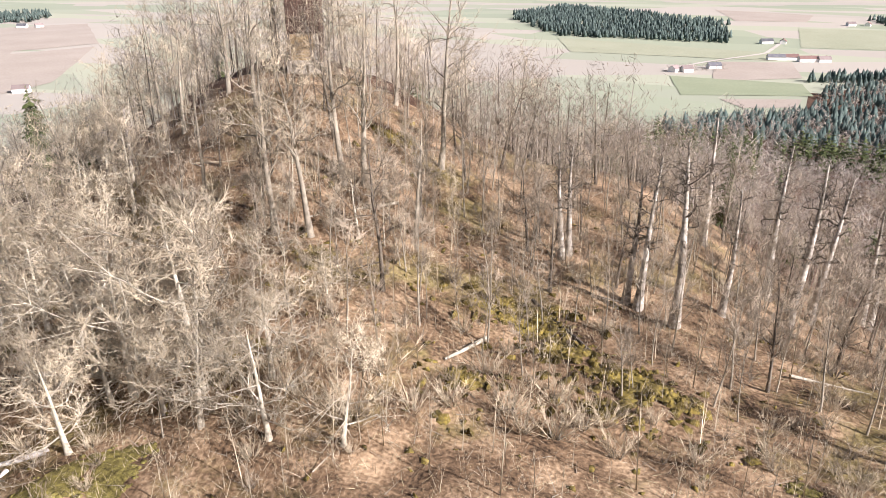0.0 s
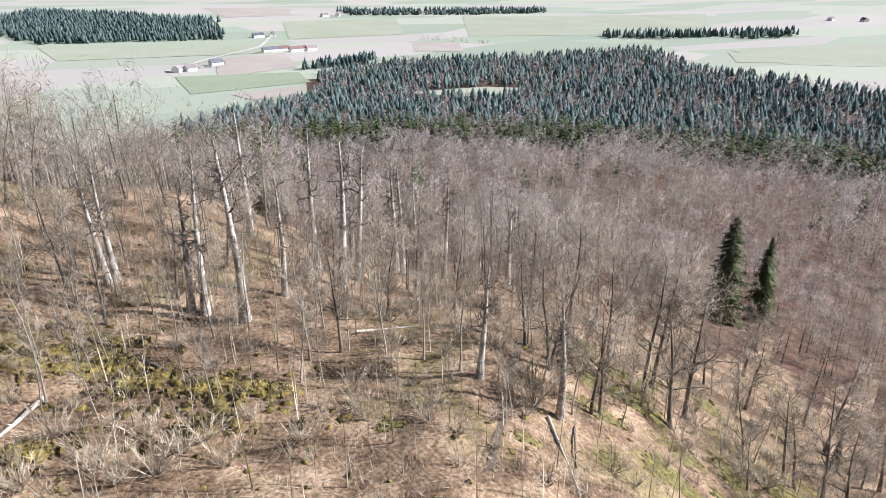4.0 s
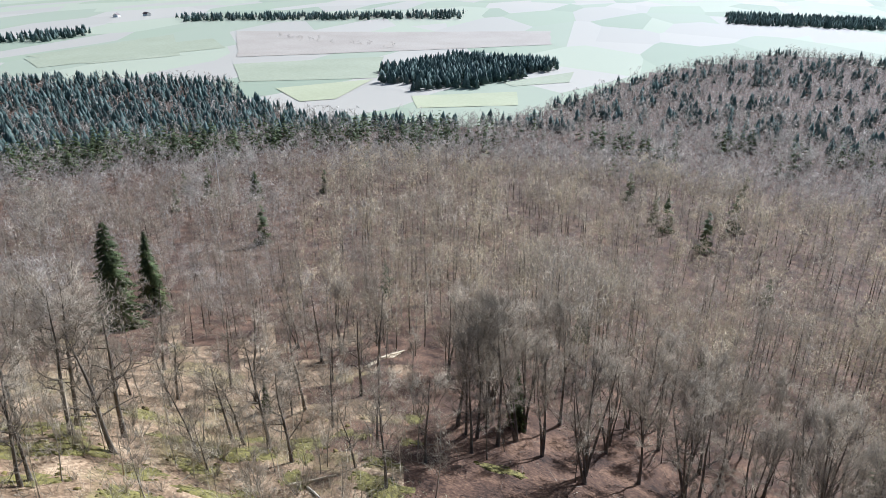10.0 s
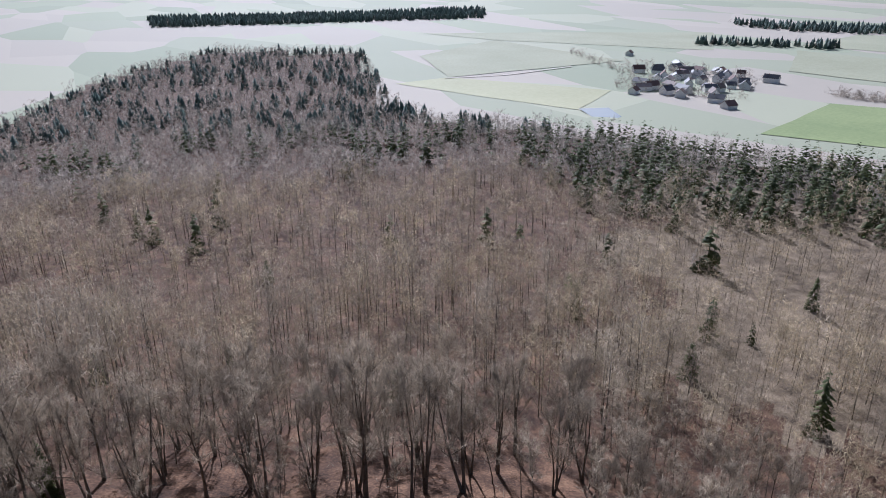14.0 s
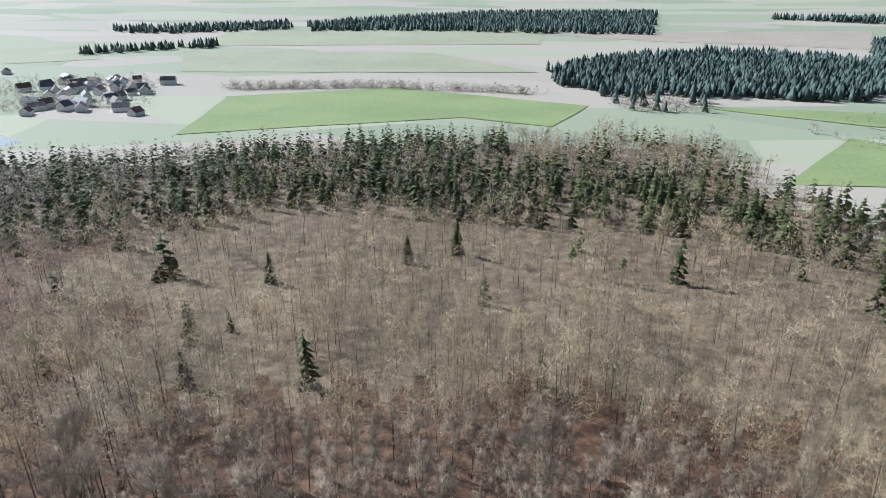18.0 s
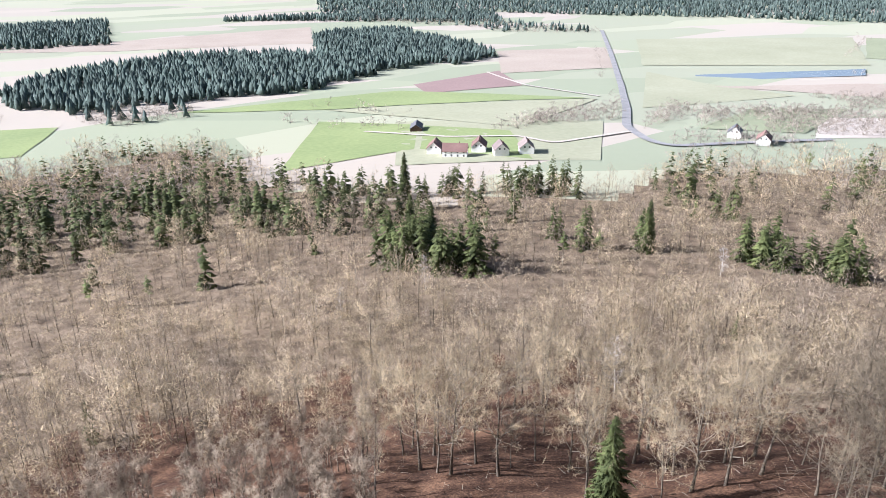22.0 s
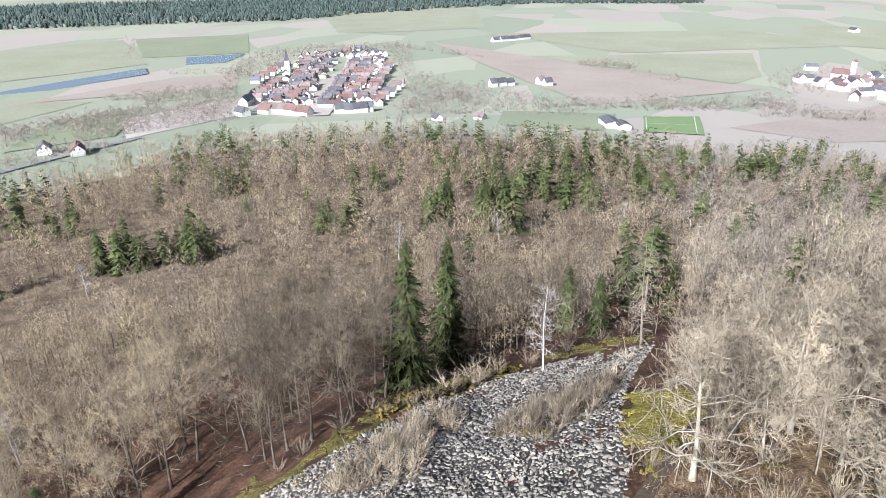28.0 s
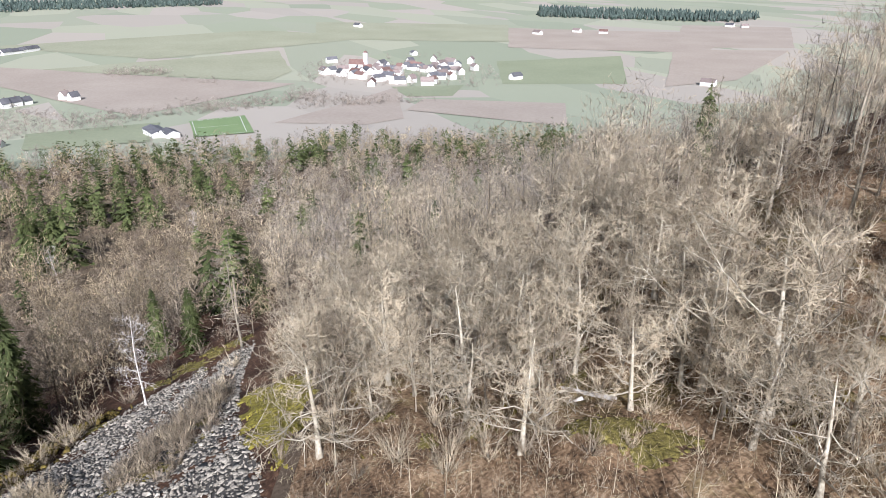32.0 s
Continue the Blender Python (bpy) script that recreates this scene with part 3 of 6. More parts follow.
def strip(name, places, wide, mat, lift, label, category):
    """A road or a bank along places on the ground."""
    pts = np.array([spot(b, d)[:2] for b, d in places])
    seg = np.concatenate([[0], np.cumsum(np.linalg.norm(np.diff(pts, axis=0), axis=1))])
    k = max(8, int(seg[-1] / max(3, wide)))
    s = np.linspace(0, seg[-1], k)
    px, py = np.interp(s, seg, pts[:, 0]), np.interp(s, seg, pts[:, 1])
    for _ in range(3):
        px[1:-1], py[1:-1] = (px[:-2] + px[1:-1] * 2 + px[2:]) / 4, (py[:-2] + py[1:-1] * 2 + py[2:]) / 4
    d = unit(np.stack([np.gradient(px), np.gradient(py)], -1))
    side = np.stack([-d[:, 1], d[:, 0]], -1) * wide / 2
    rows = []
    for f in (-1, 0, 1):
        q = np.stack([px, py], -1) + side * f
        rows.append(np.concatenate([q, height(q[:, 0], q[:, 1])[:, None] + lift], -1))
    v = np.stack(rows, 1)
    i = np.arange(k - 1)[:, None] * 3 + np.arange(2)[None]
    g = Geo().add(v, quads=np.stack([i, i + 1, i + 4, i + 3], -1))
    return tagged(part(name, g, mat, smooth=True), label, category, kind="structure")


FIELDS = [
    (M_PALE_FIELD, [(160.5, 600), (143.5, 600), (143.5, 445), (160.5, 430)]),
    (M_TAN_FIELD, [(355.4, 1190), (350.2, 1230), (349.3, 1060), (355.4, 970)]),
    (M_GREEN_FIELD, [(358.5, 1000), (349.3, 1000), (348.4, 900), (357.5, 835)]),
    (M_TAN_FIELD, [(354.6, 820), (349.1, 865), (349.3, 800), (353.0, 770)]),
    (M_PALE_FIELD, [(7.2, 1440), (351.0, 1340), (351.2, 1240), (6.1, 1240)]),
    (M_TAN_FIELD, [(355.9, 2225), (349.4, 2135), (349.7, 1915), (354.4, 1865)]),
    (M_PALE_FIELD, [(350.2, 1760), (341.5, 1860), (341, 1500), (349.8, 1440)]),
    (M_TAN_FIELD, [(49.3, 1880), (42, 1880), (41.5, 1420), (49.7, 1370)]),
    (M_TAN_FIELD, [(49.7, 1335), (41.8, 1380), (45, 1020), (50, 930)]),
    (M_PALE_FIELD, [(341.2, 795), (334.4, 840), (331.0, 835), (333.4, 745)]),
    (M_PALE_FIELD, [(316.2, 1290), (306.4, 1490), (306.1, 1195), (312.3, 1155)]),
    (M_TAN_FIELD, [(340.3, 1365), (336.7, 1360), (336.2, 1220), (340.1, 1225)]),
    (M_PALE_FIELD, [(336.3, 1940), (318.2, 2135), (318.0, 1540), (335.8, 1455)]),
    (M_PALE_FIELD, [(302.4, 1075), (290.8, 1115), (291.4, 900), (302.0, 905)]),
    (M_YELLOW_FIELD, [(299.4, 840), (291.7, 890), (294.8, 750), (297.6, 740)]),
    (M_PALE_FIELD, [(281.4, 860), (275.7, 960), (276.0, 870), (280.5, 830)]),
    (M_YELLOW_FIELD, [(288.7, 760), (280.1, 790), (280.0, 700), (288.2, 680)]),
    (M_PALE_FIELD, [(316.3, 1255), (303.7, 1405), (302.8, 1270), (315.6, 1150)]),
    (M_TAN_FIELD, [(301.9, 1515), (277.7, 1480), (277.6, 1270), (302.0, 1150)]),
    (M_PALE_FIELD, [(245.0, 1100), (239.1, 1300), (229.0, 1075), (242.7, 900)]),
    (M_YELLOW_FIELD, [(247.0, 855), (242.7, 900), (229.8, 820), (232.3, 690)]),
    (M_PALE_FIELD, [(244.7, 1410), (222.8, 1575), (222.6, 1240), (239.1, 1300)]),
    (M_FRESH_FIELD, [(218.5, 620), (214.3, 820), (201.2, 840), (195.6, 640)]),
    (M_FRESH_FIELD, [(201.2, 840), (185.5, 720), (188.3, 600), (195.6, 640)]),
    (M_PALE_FIELD, [(217.0, 1290), (197.9, 1155), (189.6, 955), (217.3, 1045)]),
    (M_TAN_FIELD, [(189.5, 1410), (166.7, 1660), (166.6, 1330), (181.1, 1320)]),
    (M_FRESH_FIELD, [(166.6, 625), (158.5, 580), (159.0, 480), (170.3, 440)]),
    (M_RED_FIELD, [(158.9, 845), (152.0, 960), (150.1, 830), (157.8, 775)]),
    (M_FRESH_FIELD, [(177.3, 740), (160.0, 800), (144.5, 745), (165.9, 690)]),
    (M_PALE_FIELD, [(165.9, 685), (144.1, 740), (150.2, 560), (161.4, 640)]),
    (M_PALE_FIELD, [(213.3, 1655), (189.5, 1545), (189.5, 1255), (216.9, 1380)]),
    (M_FRESH_FIELD, [(158.0, 575), (151.0, 545), (149.0, 440), (158.5, 480)]),
    (M_TAN_FIELD, [(152.2, 1185), (143.9, 1250), (143.0, 1005), (151.8, 935)]),
    (M_PALE_FIELD, [(141.6, 1390), (127.1, 1560), (125.7, 1155), (140.9, 1035)]),
    (M_GREEN_FIELD, [(132.4, 740), (126.5, 775), (128.8, 610), (136.3, 590)]),
    (M_GRAVEL, [(128.1, 700), (120.2, 790), (119.8, 670), (128.1, 590)]),
    (M_PALE_FIELD, [(140.6, 975), (136.5, 900), (129.9, 840), (140.6, 690)]),
    (M_TAN_FIELD, [(135.6, 872), (125.6, 975), (119.4, 1015), (119.6, 885)]),
    (M_GREEN_FIELD, [(126.3, 1570), (118.3, 1610), (118.4, 1245), (126.0, 1235)]),
    (M_TAN_FIELD, [(104.3, 1385), (96.8, 1170), (79.1, 920), (91.3, 720)]),
    (M_TAN_FIELD, [(81.0, 625), (71.1, 880), (70.6, 635), (73.7, 600)]),
    (M_PALE_FIELD, [(100.0, 1560), (81.6, 1625), (71.9, 1495), (89.5, 1235)]),
    (M_PALE_FIELD, [(96.8, 1170), (80.2, 1295), (79.3, 1045), (81.1, 950)]),
    (M_PALE_FIELD, [(112.7, 2250), (100.9, 2315), (100.0, 1700), (111.5, 1610)]),
    (M_TAN_FIELD, [(70.4, 690), (69.0, 775), (57.5, 760), (57.2, 600)]),
    (M_GREEN_FIELD, [(71.6, 880), (65.7, 895), (66.6, 800), (70.3, 795)]),
    (M_GREEN_FIELD, [(63.1, 1145), (53.5, 1235), (52.8, 940), (62.6, 910)]),
    (M_PALE_FIELD, [(77.2, 1800), (62.3, 1785), (62.2, 1415), (77.3, 1455)]),
    (M_TAN_FIELD, [(62.3, 1705), (45.6, 1670), (47.3, 1305), (62.2, 1325)]),
    (M_GREEN_FIELD, [(98.5, 655), (89.5, 660), (90.5, 560), (99.0, 575)]),
]
FIELD_WORDS = {M_TAN_FIELD: "bare pale tan ploughed field", M_GREEN_FIELD: "dull green field of winter grass", M_FRESH_FIELD: "bright green field of young grass",
               M_PALE_FIELD: "pale green winter meadow", M_YELLOW_FIELD: "yellowish green meadow beside the woods",
               M_RED_FIELD: "reddish brown ploughed field", M_GRAVEL: "pale gravel yard with heaps of rubble"}
for k, (mat, corners) in enumerate(FIELDS):
    sheet("field", corners, mat, 0.35 + 0.05 * (k % 5), label=FIELD_WORDS[mat])
sheet("pitch", [(87.4, 655), (83.2, 675), (82.6, 572), (87.2, 567)], M_PITCH, 0.8, label="mown green football pitch", category="pitch")
for b0, d0, b1, d1 in [(87.1, 571, 82.9, 576), (83.2, 578, 83.6, 669), (87.0, 576, 87.2, 650), (87.2, 651, 83.5, 669), (87.15, 611, 83.2, 621)]:
    strip("pitch_line", [(b0, d0), (b1, d1)], 0.5, M_WALL, 0.95, "white painted line of a football pitch", "line")
PONDS = [[(232.2, 690), (229.9, 700), (228.8, 660), (230.4, 632)], [(137.0, 965), (125.9, 1105), (125.8, 1045), (136.7, 915)],
         [(123.0, 1215), (118.7, 1230), (120.2, 1130), (123.1, 1125)]]
for corners in PONDS:
    zs = sum(spot(b, d).z for b, d in corners) / 4
    ob = sheet("pond", corners, M_WATER, 0.7, label="still pond with pale sky reflection put in its colour", category="pond")
    for vert in ob.data.vertices:
        vert.co.z = zs + 0.6
strip("road", [(144.2, 1560), (143.3, 1135), (142.4, 850), (141.8, 680), (141.7, 580), (140.1, 525), (138.2, 505), (133, 540), (127, 590)],
      7.5, M_ASPHALT, 0.9, "grey asphalt country road between the fields", "road")
strip("farm_lane", [(163, 560), (156, 520), (150.2, 520), (147.4, 495), (141, 560)], 4, M_GRAVEL, 0.9, "pale gravel farm lane", "lane")
strip("farm_lane", [(153.0, 945), (149.8, 830), (144, 760)], 4, M_GRAVEL, 0.9, "pale gravel farm lane", "lane")
strip("farm_lane", [(233, 1000), (238, 920), (243, 890)], 4, M_GRAVEL, 0.9, "pale gravel farm lane", "lane")
strip("farm_lane", [(351.2, 1480), (352.0, 1330), (356, 1180), (359, 1060)], 7, M_GRAVEL, 0.9, "pale gravel farm lane", "lane")
strip("village_street", [(113.9, 640), (111.6, 850), (110.6, 1000), (110.2, 1200)], 26, M_GRAVEL, 0.9, "wide pale market street of a small town", "street")
strip("village_street", [(118.5, 690), (116.5, 800), (113.7, 1000), (112.2, 1130)], 9, M_ASPHALT, 0.95, "narrow grey street between terraced houses", "street")
strip("footpath", [(330.6, 60), (330.9, 55), (331.2, 48), (332.4, 40), (333.7, 34), (335, 26)], 0.55, M_DIRT, 0.06, "narrow trodden earth footpath down the slope", "path")
strip("footpath", [(78.5, 66), (79.4, 60), (81.3, 52), (83.3, 46), (86, 38)], 1.4, M_DIRT, 0.12, "narrow trodden earth footpath down the slope", "path")


def mound(name, bearing, dist, rx, ry, mat, label, category, seed, tall=0.07, kind="structure"):
    """A broken patch of moss on the slope: several low uneven cushions in one sheet of growth."""
    rng = np.random.default_rng(seed)
    c = spot(bearing, dist)
    turn = radians(bearing)
    g = Geo()
    a = np.arange(28) * 2 * np.pi / 28
    wob = 1 + 0.22 * np.sin(3 * a + seed) + 0.16 * np.sin(5 * a + 2.1 * seed) + rng.uniform(-0.16, 0.16, 28)
    f = np.linspace(0, 1, 5)[:, None]
    lx, ly = np.cos(a)[None] * f * wob * rx * 0.85, np.sin(a)[None] * f * wob * ry * 0.85
    x, y = c.x + lx * math.cos(turn) - ly * math.sin(turn), c.y + lx * math.sin(turn) + ly * math.cos(turn)
    z = height(x, y) + 0.06 + rng.uniform(0, tall, x.shape) - 0.2 * (f > 0.99)
    i, s = np.arange(4)[:, None] * 28, np.arange(28)[None]
    g.add(np.stack([x, y, z], -1), quads=np.stack([i + s, i + (s + 1) % 28, i + 28 + (s + 1) % 28, i + 28 + s], -1))
    nr, na = 3, 7
    for k in range(34):
        far, way = math.sqrt(rng.uniform(0, 1)) if k else 0.0, rng.uniform(0, 6.28)
        ox, oy = math.cos(way) * far * rx, math.sin(way) * far * ry
        size = rng.uniform(0.06, 0.24) * (1.25 - 0.6 * far)
        a = np.arange(na) * 2 * np.pi / na
        wob = 1 + rng.uniform(-0.25, 0.25, na)
        f = np.linspace(0, 1, nr)[:, None]
        lx, ly = ox + np.cos(a)[None] * f * wob * rx * size, oy + np.sin(a)[None] * f * wob * ry * size
        x = c.x + lx * math.cos(turn) - ly * math.sin(turn)
        y = c.y + lx * math.sin(turn) + ly * math.cos(turn)
        z = height(x, y) + 0.04 + tall * (1 - f ** 2) * rng.uniform(0.5, 1.7) * rng.uniform(0.75, 1.2, (nr, na)) - 0.25 * (f > 0.99)
        i = np.arange(nr - 1)[:, None] * na
        s = np.arange(na)[None]
        g.add(np.stack([x, y, z], -1), quads=np.stack([i + s, i + (s + 1) % na, i + na + (s + 1) % na, i + na + s], -1))
    return tagged(part(name, g, mat, smooth=True), label, category, kind=kind)


MOSS = [(81.9, 63, 3.2, 6), (80.6, 70, 2.2, 4), (122.0, 70, 1.6, 5), (114.2, 71, 1.5, 8), (106.3, 84, 1.3, 7), (90.5, 104, 5, 1.6), (51.1, 42, 2.6, 2.2),
        (46.0, 42, 2.4, 2), (323.2, 57, 2.6, 1.6), (319.0, 58, 3, 1.8), (301.2, 56, 1.5, 3), (300.0, 63, 1.3, 3), (321.5, 45, 1.6, 1.0),
        (313.9, 49, 1.6, 1.0), (280.4, 63, 3.5, 1.4), (343.2, 40, 1.2, 0.9), (319.4, 62, 1.5, 3), (312.0, 66, 2, 1.4), (52.4, 42, 2.4, 1.6),
        (47.2, 40, 2.0, 1.4), (97, 66, 3, 1.2), (329.5, 41, 1.3, 0.8), (306, 53, 1.4, 1.6), (83.4, 56, 1.2, 5), (84.0, 66, 1.0, 5), (82.8, 50, 1.4, 3), (118, 64, 1.2, 4), (110.5, 74, 1.2, 5), (98.5, 95, 4, 1.2), (88.5, 101, 3, 1.2), (95.5, 62, 2.2, 1.2), (89.5, 70, 1.6, 1.6)]
BORDER = []
# the border of moss along the block field and the bright patch beside it
for b, d in [(123.5, 69), (121.5, 68), (119.5, 67.5), (117.5, 67), (115.5, 68), (113.6, 70), (111.8, 73), (110, 76), (107.6, 80), (105.2, 84), (92.5, 104), (90, 106), (87.5, 107), (85.5, 107)]:
    BORDER += [(b, d, 2.2, 1.9), (b + 0.8, d + 2.2, 1.7, 1.3)]
MOSS += [(83.4, 66, 4.0, 4.0), (82.3, 61, 3.6, 5.0), (81.2, 69, 3.4, 4.0), (84.3, 58, 2.2, 4.0), (84.8, 70, 1.6, 5.0), (82.0, 57, 2.6, 4.0), (97.5, 62, 2.4, 1.4), (94, 60.5, 2.4, 1.4), (91, 64, 2.4, 1.4)]
moss_rng = np.random.default_rng(3)
MOSS += [(81.2 + 1.35 * i, 56 + 5.0 * j, 1.9, 2.6) for i in range(4) for j in range(4)]
MOSS += [(moss_rng.uniform(289, 326), moss_rng.uniform(46, 76), moss_rng.uniform(1.6, 3.4), moss_rng.uniform(1.4, 2.8)) for _ in range(26)]
MOSS += [(moss_rng.uniform(42, 80), moss_rng.uniform(42, 78), moss_rng.uniform(0.8, 1.8), moss_rng.uniform(0.8, 1.6)) for _ in range(12)]
for k, (b, d, rx, ry) in enumerate(MOSS):
    bright = 78 < b < 88
    mound("moss_patch", b, d, rx, ry, M_MOSS if bright else M_MOSS_DULL, "bright yellow-green moss on stony ground" if bright else "olive-yellow moss between dead leaves", "moss", k)
for k, (b, d, rx, ry) in enumerate(BORDER):
    mound("moss_patch", b, d, rx, ry, M_MOSS_DULL, "dull yellow-green moss along the block field", "moss", 200 + k)
OLIVE = [(8.6, 54, 3.5, 2), (358.1, 46, 3, 2), (4.8, 49, 3, 1.7), (11.1, 55, 2.5, 1.6), (359.4, 47, 3, 1.6), (6.9, 52, 2.6, 2), (20.1, 84, 4, 2.4),
         (0.5, 43, 2.4, 1.6), (27, 60, 2, 1.5), (354, 45, 2, 1.2), (14, 43, 2, 1.2), (36, 47, 2, 1.4), (102.5, 96, 3, 1.3), (104.5, 90, 2, 1.2)]
for k, (b, d, rx, ry) in enumerate(OLIVE):
    mound("moss_patch", b, d, rx * 0.9, ry * 0.9, M_OLIVE, "dark olive moss over rough stones", "moss", 100 + k, 0.3)


# ================= woods that nobody could count =================
def wave(x, y, s, seed):
    """A smooth field of patches about s metres across, from -1 to 1."""
    a, b, c = seed * 1.7, seed * 2.9, seed * 0.6
    return (np.sin(x / s * 2.1 + a + 1.4 * np.sin(y / s * 1.3 + b)) * np.sin(y / s * 1.9 + c + 1.2 * np.sin(x / s * 1.5 + a))
            * 0.6 + 0.4 * np.sin((x + y) / s * 3.7 + b) * np.sin((x - y) / s * 3.1 + c))


# from bearing, to bearing, distance at which firs begin, share of firs in front of it, share behind
FIRS = [(0, 45, 170, 0.02, 0.10), (45, 75, 300, 0.02, 0.26), (75, 104, 330, 0.01, 0.26), (104, 132, 400, 0.006, 0.16), (132, 150, 330, 0.006, 0.22),
        (150, 158, 265, 0.006, 0.34), (158, 176, 290, 0.006, 0.6), (176, 206, 318, 0.006, 0.80), (206, 232, 335, 0.005, 0.74), (232, 252, 400, 0.005, 0.42),
        (252, 285, 470, 0.006, 0.34), (285, 303, 480, 0.012, 0.72), (303, 349, 478, 0.012, 0.80), (349, 361, 420, 0.01, 0.6)]


def is_fir(x, y, b, r, rng):
    share = np.zeros(len(x))
    for b0, b1, start, low, high in FIRS:
        sel = (b >= b0) & (b < b1)
        share = np.where(sel, np.where(r > start + 25 * wave(x, y, 60, 3), high, low), share)
    bare = (b > 174) & (b < 192) & (r > 430)
    share = np.where(bare, 0.1, share)
    clump = np.clip((wave(x, y, 42, 1) * 0.6 + wave(x, y, 19, 2) * 0.55 - 0.22) * 4, -1, 1)
    mixed = np.where(share > 0.08, np.where(share > 0.3, share + 0.4 * clump, share * 0.25 + 0.85 * np.clip(clump, 0, 1)), share)
    return rng.uniform(0, 1, len(x)) < np.clip(mixed, 0, 0.95)


def wooded(x, y, b, r, rng):
    ok = (r < hill_edge(b) - 4 + 9 * wave(x, y, 30, 5)) & ~in_patch(x, y, CLEARING) & ~in_patch(x, y, SCREE)
    for corners in PONDS:
        ok &= ~in_patch(x, y, corners)
    # here stand the tall beeches of the lower slope
    return ok & ~((b > 106) & (b < 166) & (r < 132 + 8 * wave(x, y, 25, 8)))


def far_fir(seed, sides=8, layers=3, wide=0.21, low=0.14):
    """A small fir of a few stacked skirts of uneven boughs."""
    rng = np.random.default_rng(seed)
    g = Geo()
    for k in range(layers):
        z0 = low + (0.94 - low) * k / layers
        z1 = z0 + (1.0 - low) / layers * 1.7
        a = np.arange(sides) * 2 * np.pi / sides + rng.uniform(0, 1)
        r = wide * (1 - 0.72 * k / layers) * rng.uniform(0.7, 1.2, sides) * np.where(np.arange(sides) % 2, 0.55, 1.1)
        ring = np.stack([np.cos(a) * r, np.sin(a) * r, z0 + rng.uniform(-0.06, 0.06, sides)], -1)
        v = np.concatenate([ring, [[rng.normal() * 0.012, rng.normal() * 0.012, min(z1, 1.0)]]])
        s = np.arange(sides)
        g.add(v, tris=np.stack([s, (s + 1) % sides, np.full(sides, sides)], -1))
    return g


def wood_of(name, variants, spots, rng, mat, lo, hi, label, category="wood", squash=(0.85, 1.2)):
    n = len(spots)
    w = wave(spots[:, 0], spots[:, 1], 42, 12)
    stand = np.where(w > 0.2, 1.22, np.where(w < -0.3, 0.74, 0.94)) if category == "wood" and name == "leafless_wood" else 1.0
    g = planted(variants, spots, rng.uniform(lo, hi, n) * stand, rng.uniform(0, 6.28, n), rng.integers(0, len(variants), n), rng.uniform(*squash, n))
    ob = part(name, g, mat)
    ob.data.attributes.new("tone", "FLOAT", "POINT").data.foreach_set("value", g.tone.astype(np.float32))
    v, t, q = g.arrays()
    if name == "leafless_wood" and len(q):
        # the stems are bark, the crowns twigs
        ob.data.materials.append(M_STEM if mat in (M_TWIG_TAN, M_TWIG_FAR) else M_DARK_BARK)
        ob.data.polygons.foreach_set("material_index", np.concatenate([np.zeros(len(t), np.int32), np.ones(len(q), np.int32)]))
    return tagged(ob, label, category, kind="stuff")


SECTORS = [("hill", M_TWIG, -75.0, 84.0, "pale grey leafless wood on the hillside"),
           ("beech", M_TWIG_BROWN, 226.0, 285.0, "brown leafless beech wood on the slope"),
           ("young", M_TWIG_TAN, 84.0, 226.0, "dense tan leafless young wood on the slope"),
           ("east", M_TWIG_BROWN, 296.0, 372.0, "brown-grey leafless wood on the shoulder of the hill")]


OTHER_TONE = [M_TWIG_FAR, M_TWIG_TAN, M_TWIG_BROWN, M_TWIG_FAR]


def sector_of(b):
    return np.where((b > 296) | (b < 12), 3, np.where(b < 84, 0, np.where(b > 226, 1, 2)))


mid_kinds = [[brush_tree(10 + k, 14, 3.6, 0.3, 7, 330, 0.05, 0.06, 1.1, 0.11, 0.45, 1) for k in range(6)],
             [brush_tree(20 + k, 18, 4.1, 0.4, 7, 285, 0.065, 0.09, 1.25, 0.15, 0.45, 1) for k in range(6)],
             [brush_tree(30 + k, 15, 3.7, 0.2, 7, 290, 0.06, 0.09, 1.15, 0.10, 0.3, 1) for k in range(6)]]
low_kinds = [[brush_tree(40 + k, 14.5, 4.3, 0.28, 5, 150, 0.08, 0.125, 1.45, 0.13, 0.3, 1) for k in range(6)],
             [brush_tree(50 + k, 17, 4.5, 0.36, 5, 130, 0.1, 0.15, 1.5, 0.15, 0.35, 1) for k in range(6)],
             [brush_tree(60 + k, 15, 4.3, 0.18, 5, 156, 0.08, 0.125, 1.4, 0.12, 0.25, 1) for k in range(6)]]
dot_kinds = [brush_tree(70 + k, 13, 3.9, 0.12, 2, 26, 0.3, 0.6, 1.9, 0.2, 0.5) for k in range(6)]
bush_kinds = [brush_tree(180 + k, 12, 4.4, 0.04, 2, 46, 0.25, 0.42, 1.9, 0.15, 0.4) for k in range(6)]
edge_kinds = [brush_tree(170 + k, 14, 4.2, 0.12, 3, 74, 0.18, 0.27, 1.7, 0.15, 0.4) for k in range(6)]
thin_kinds = [brush_tree(75 + k, 9, 1.8, 0.3, 6, 56, 0.035, 0.03, 1.0, 0.06, 0.8, 1, 0.5) for k in range(5)]
mid_firs = [merged(*conifer(80 + k, 14, 3.5, 13, 6, subs=2, broad=0.25)) for k in range(3)]
low_firs = [merged(*conifer(90 + k, 14, 3.8, 8, 5, subs=0, broad=0.6)) for k in range(3)]
far_tops = [far_fir(60 + s, 6, 2, 0.21, 0.08) for s in range(6)]
edge_firs = [merged(conifer(45 + s, 16, 3.3, 7, 4, subs=1, broad=0.5)[1]) for s in range(4)]
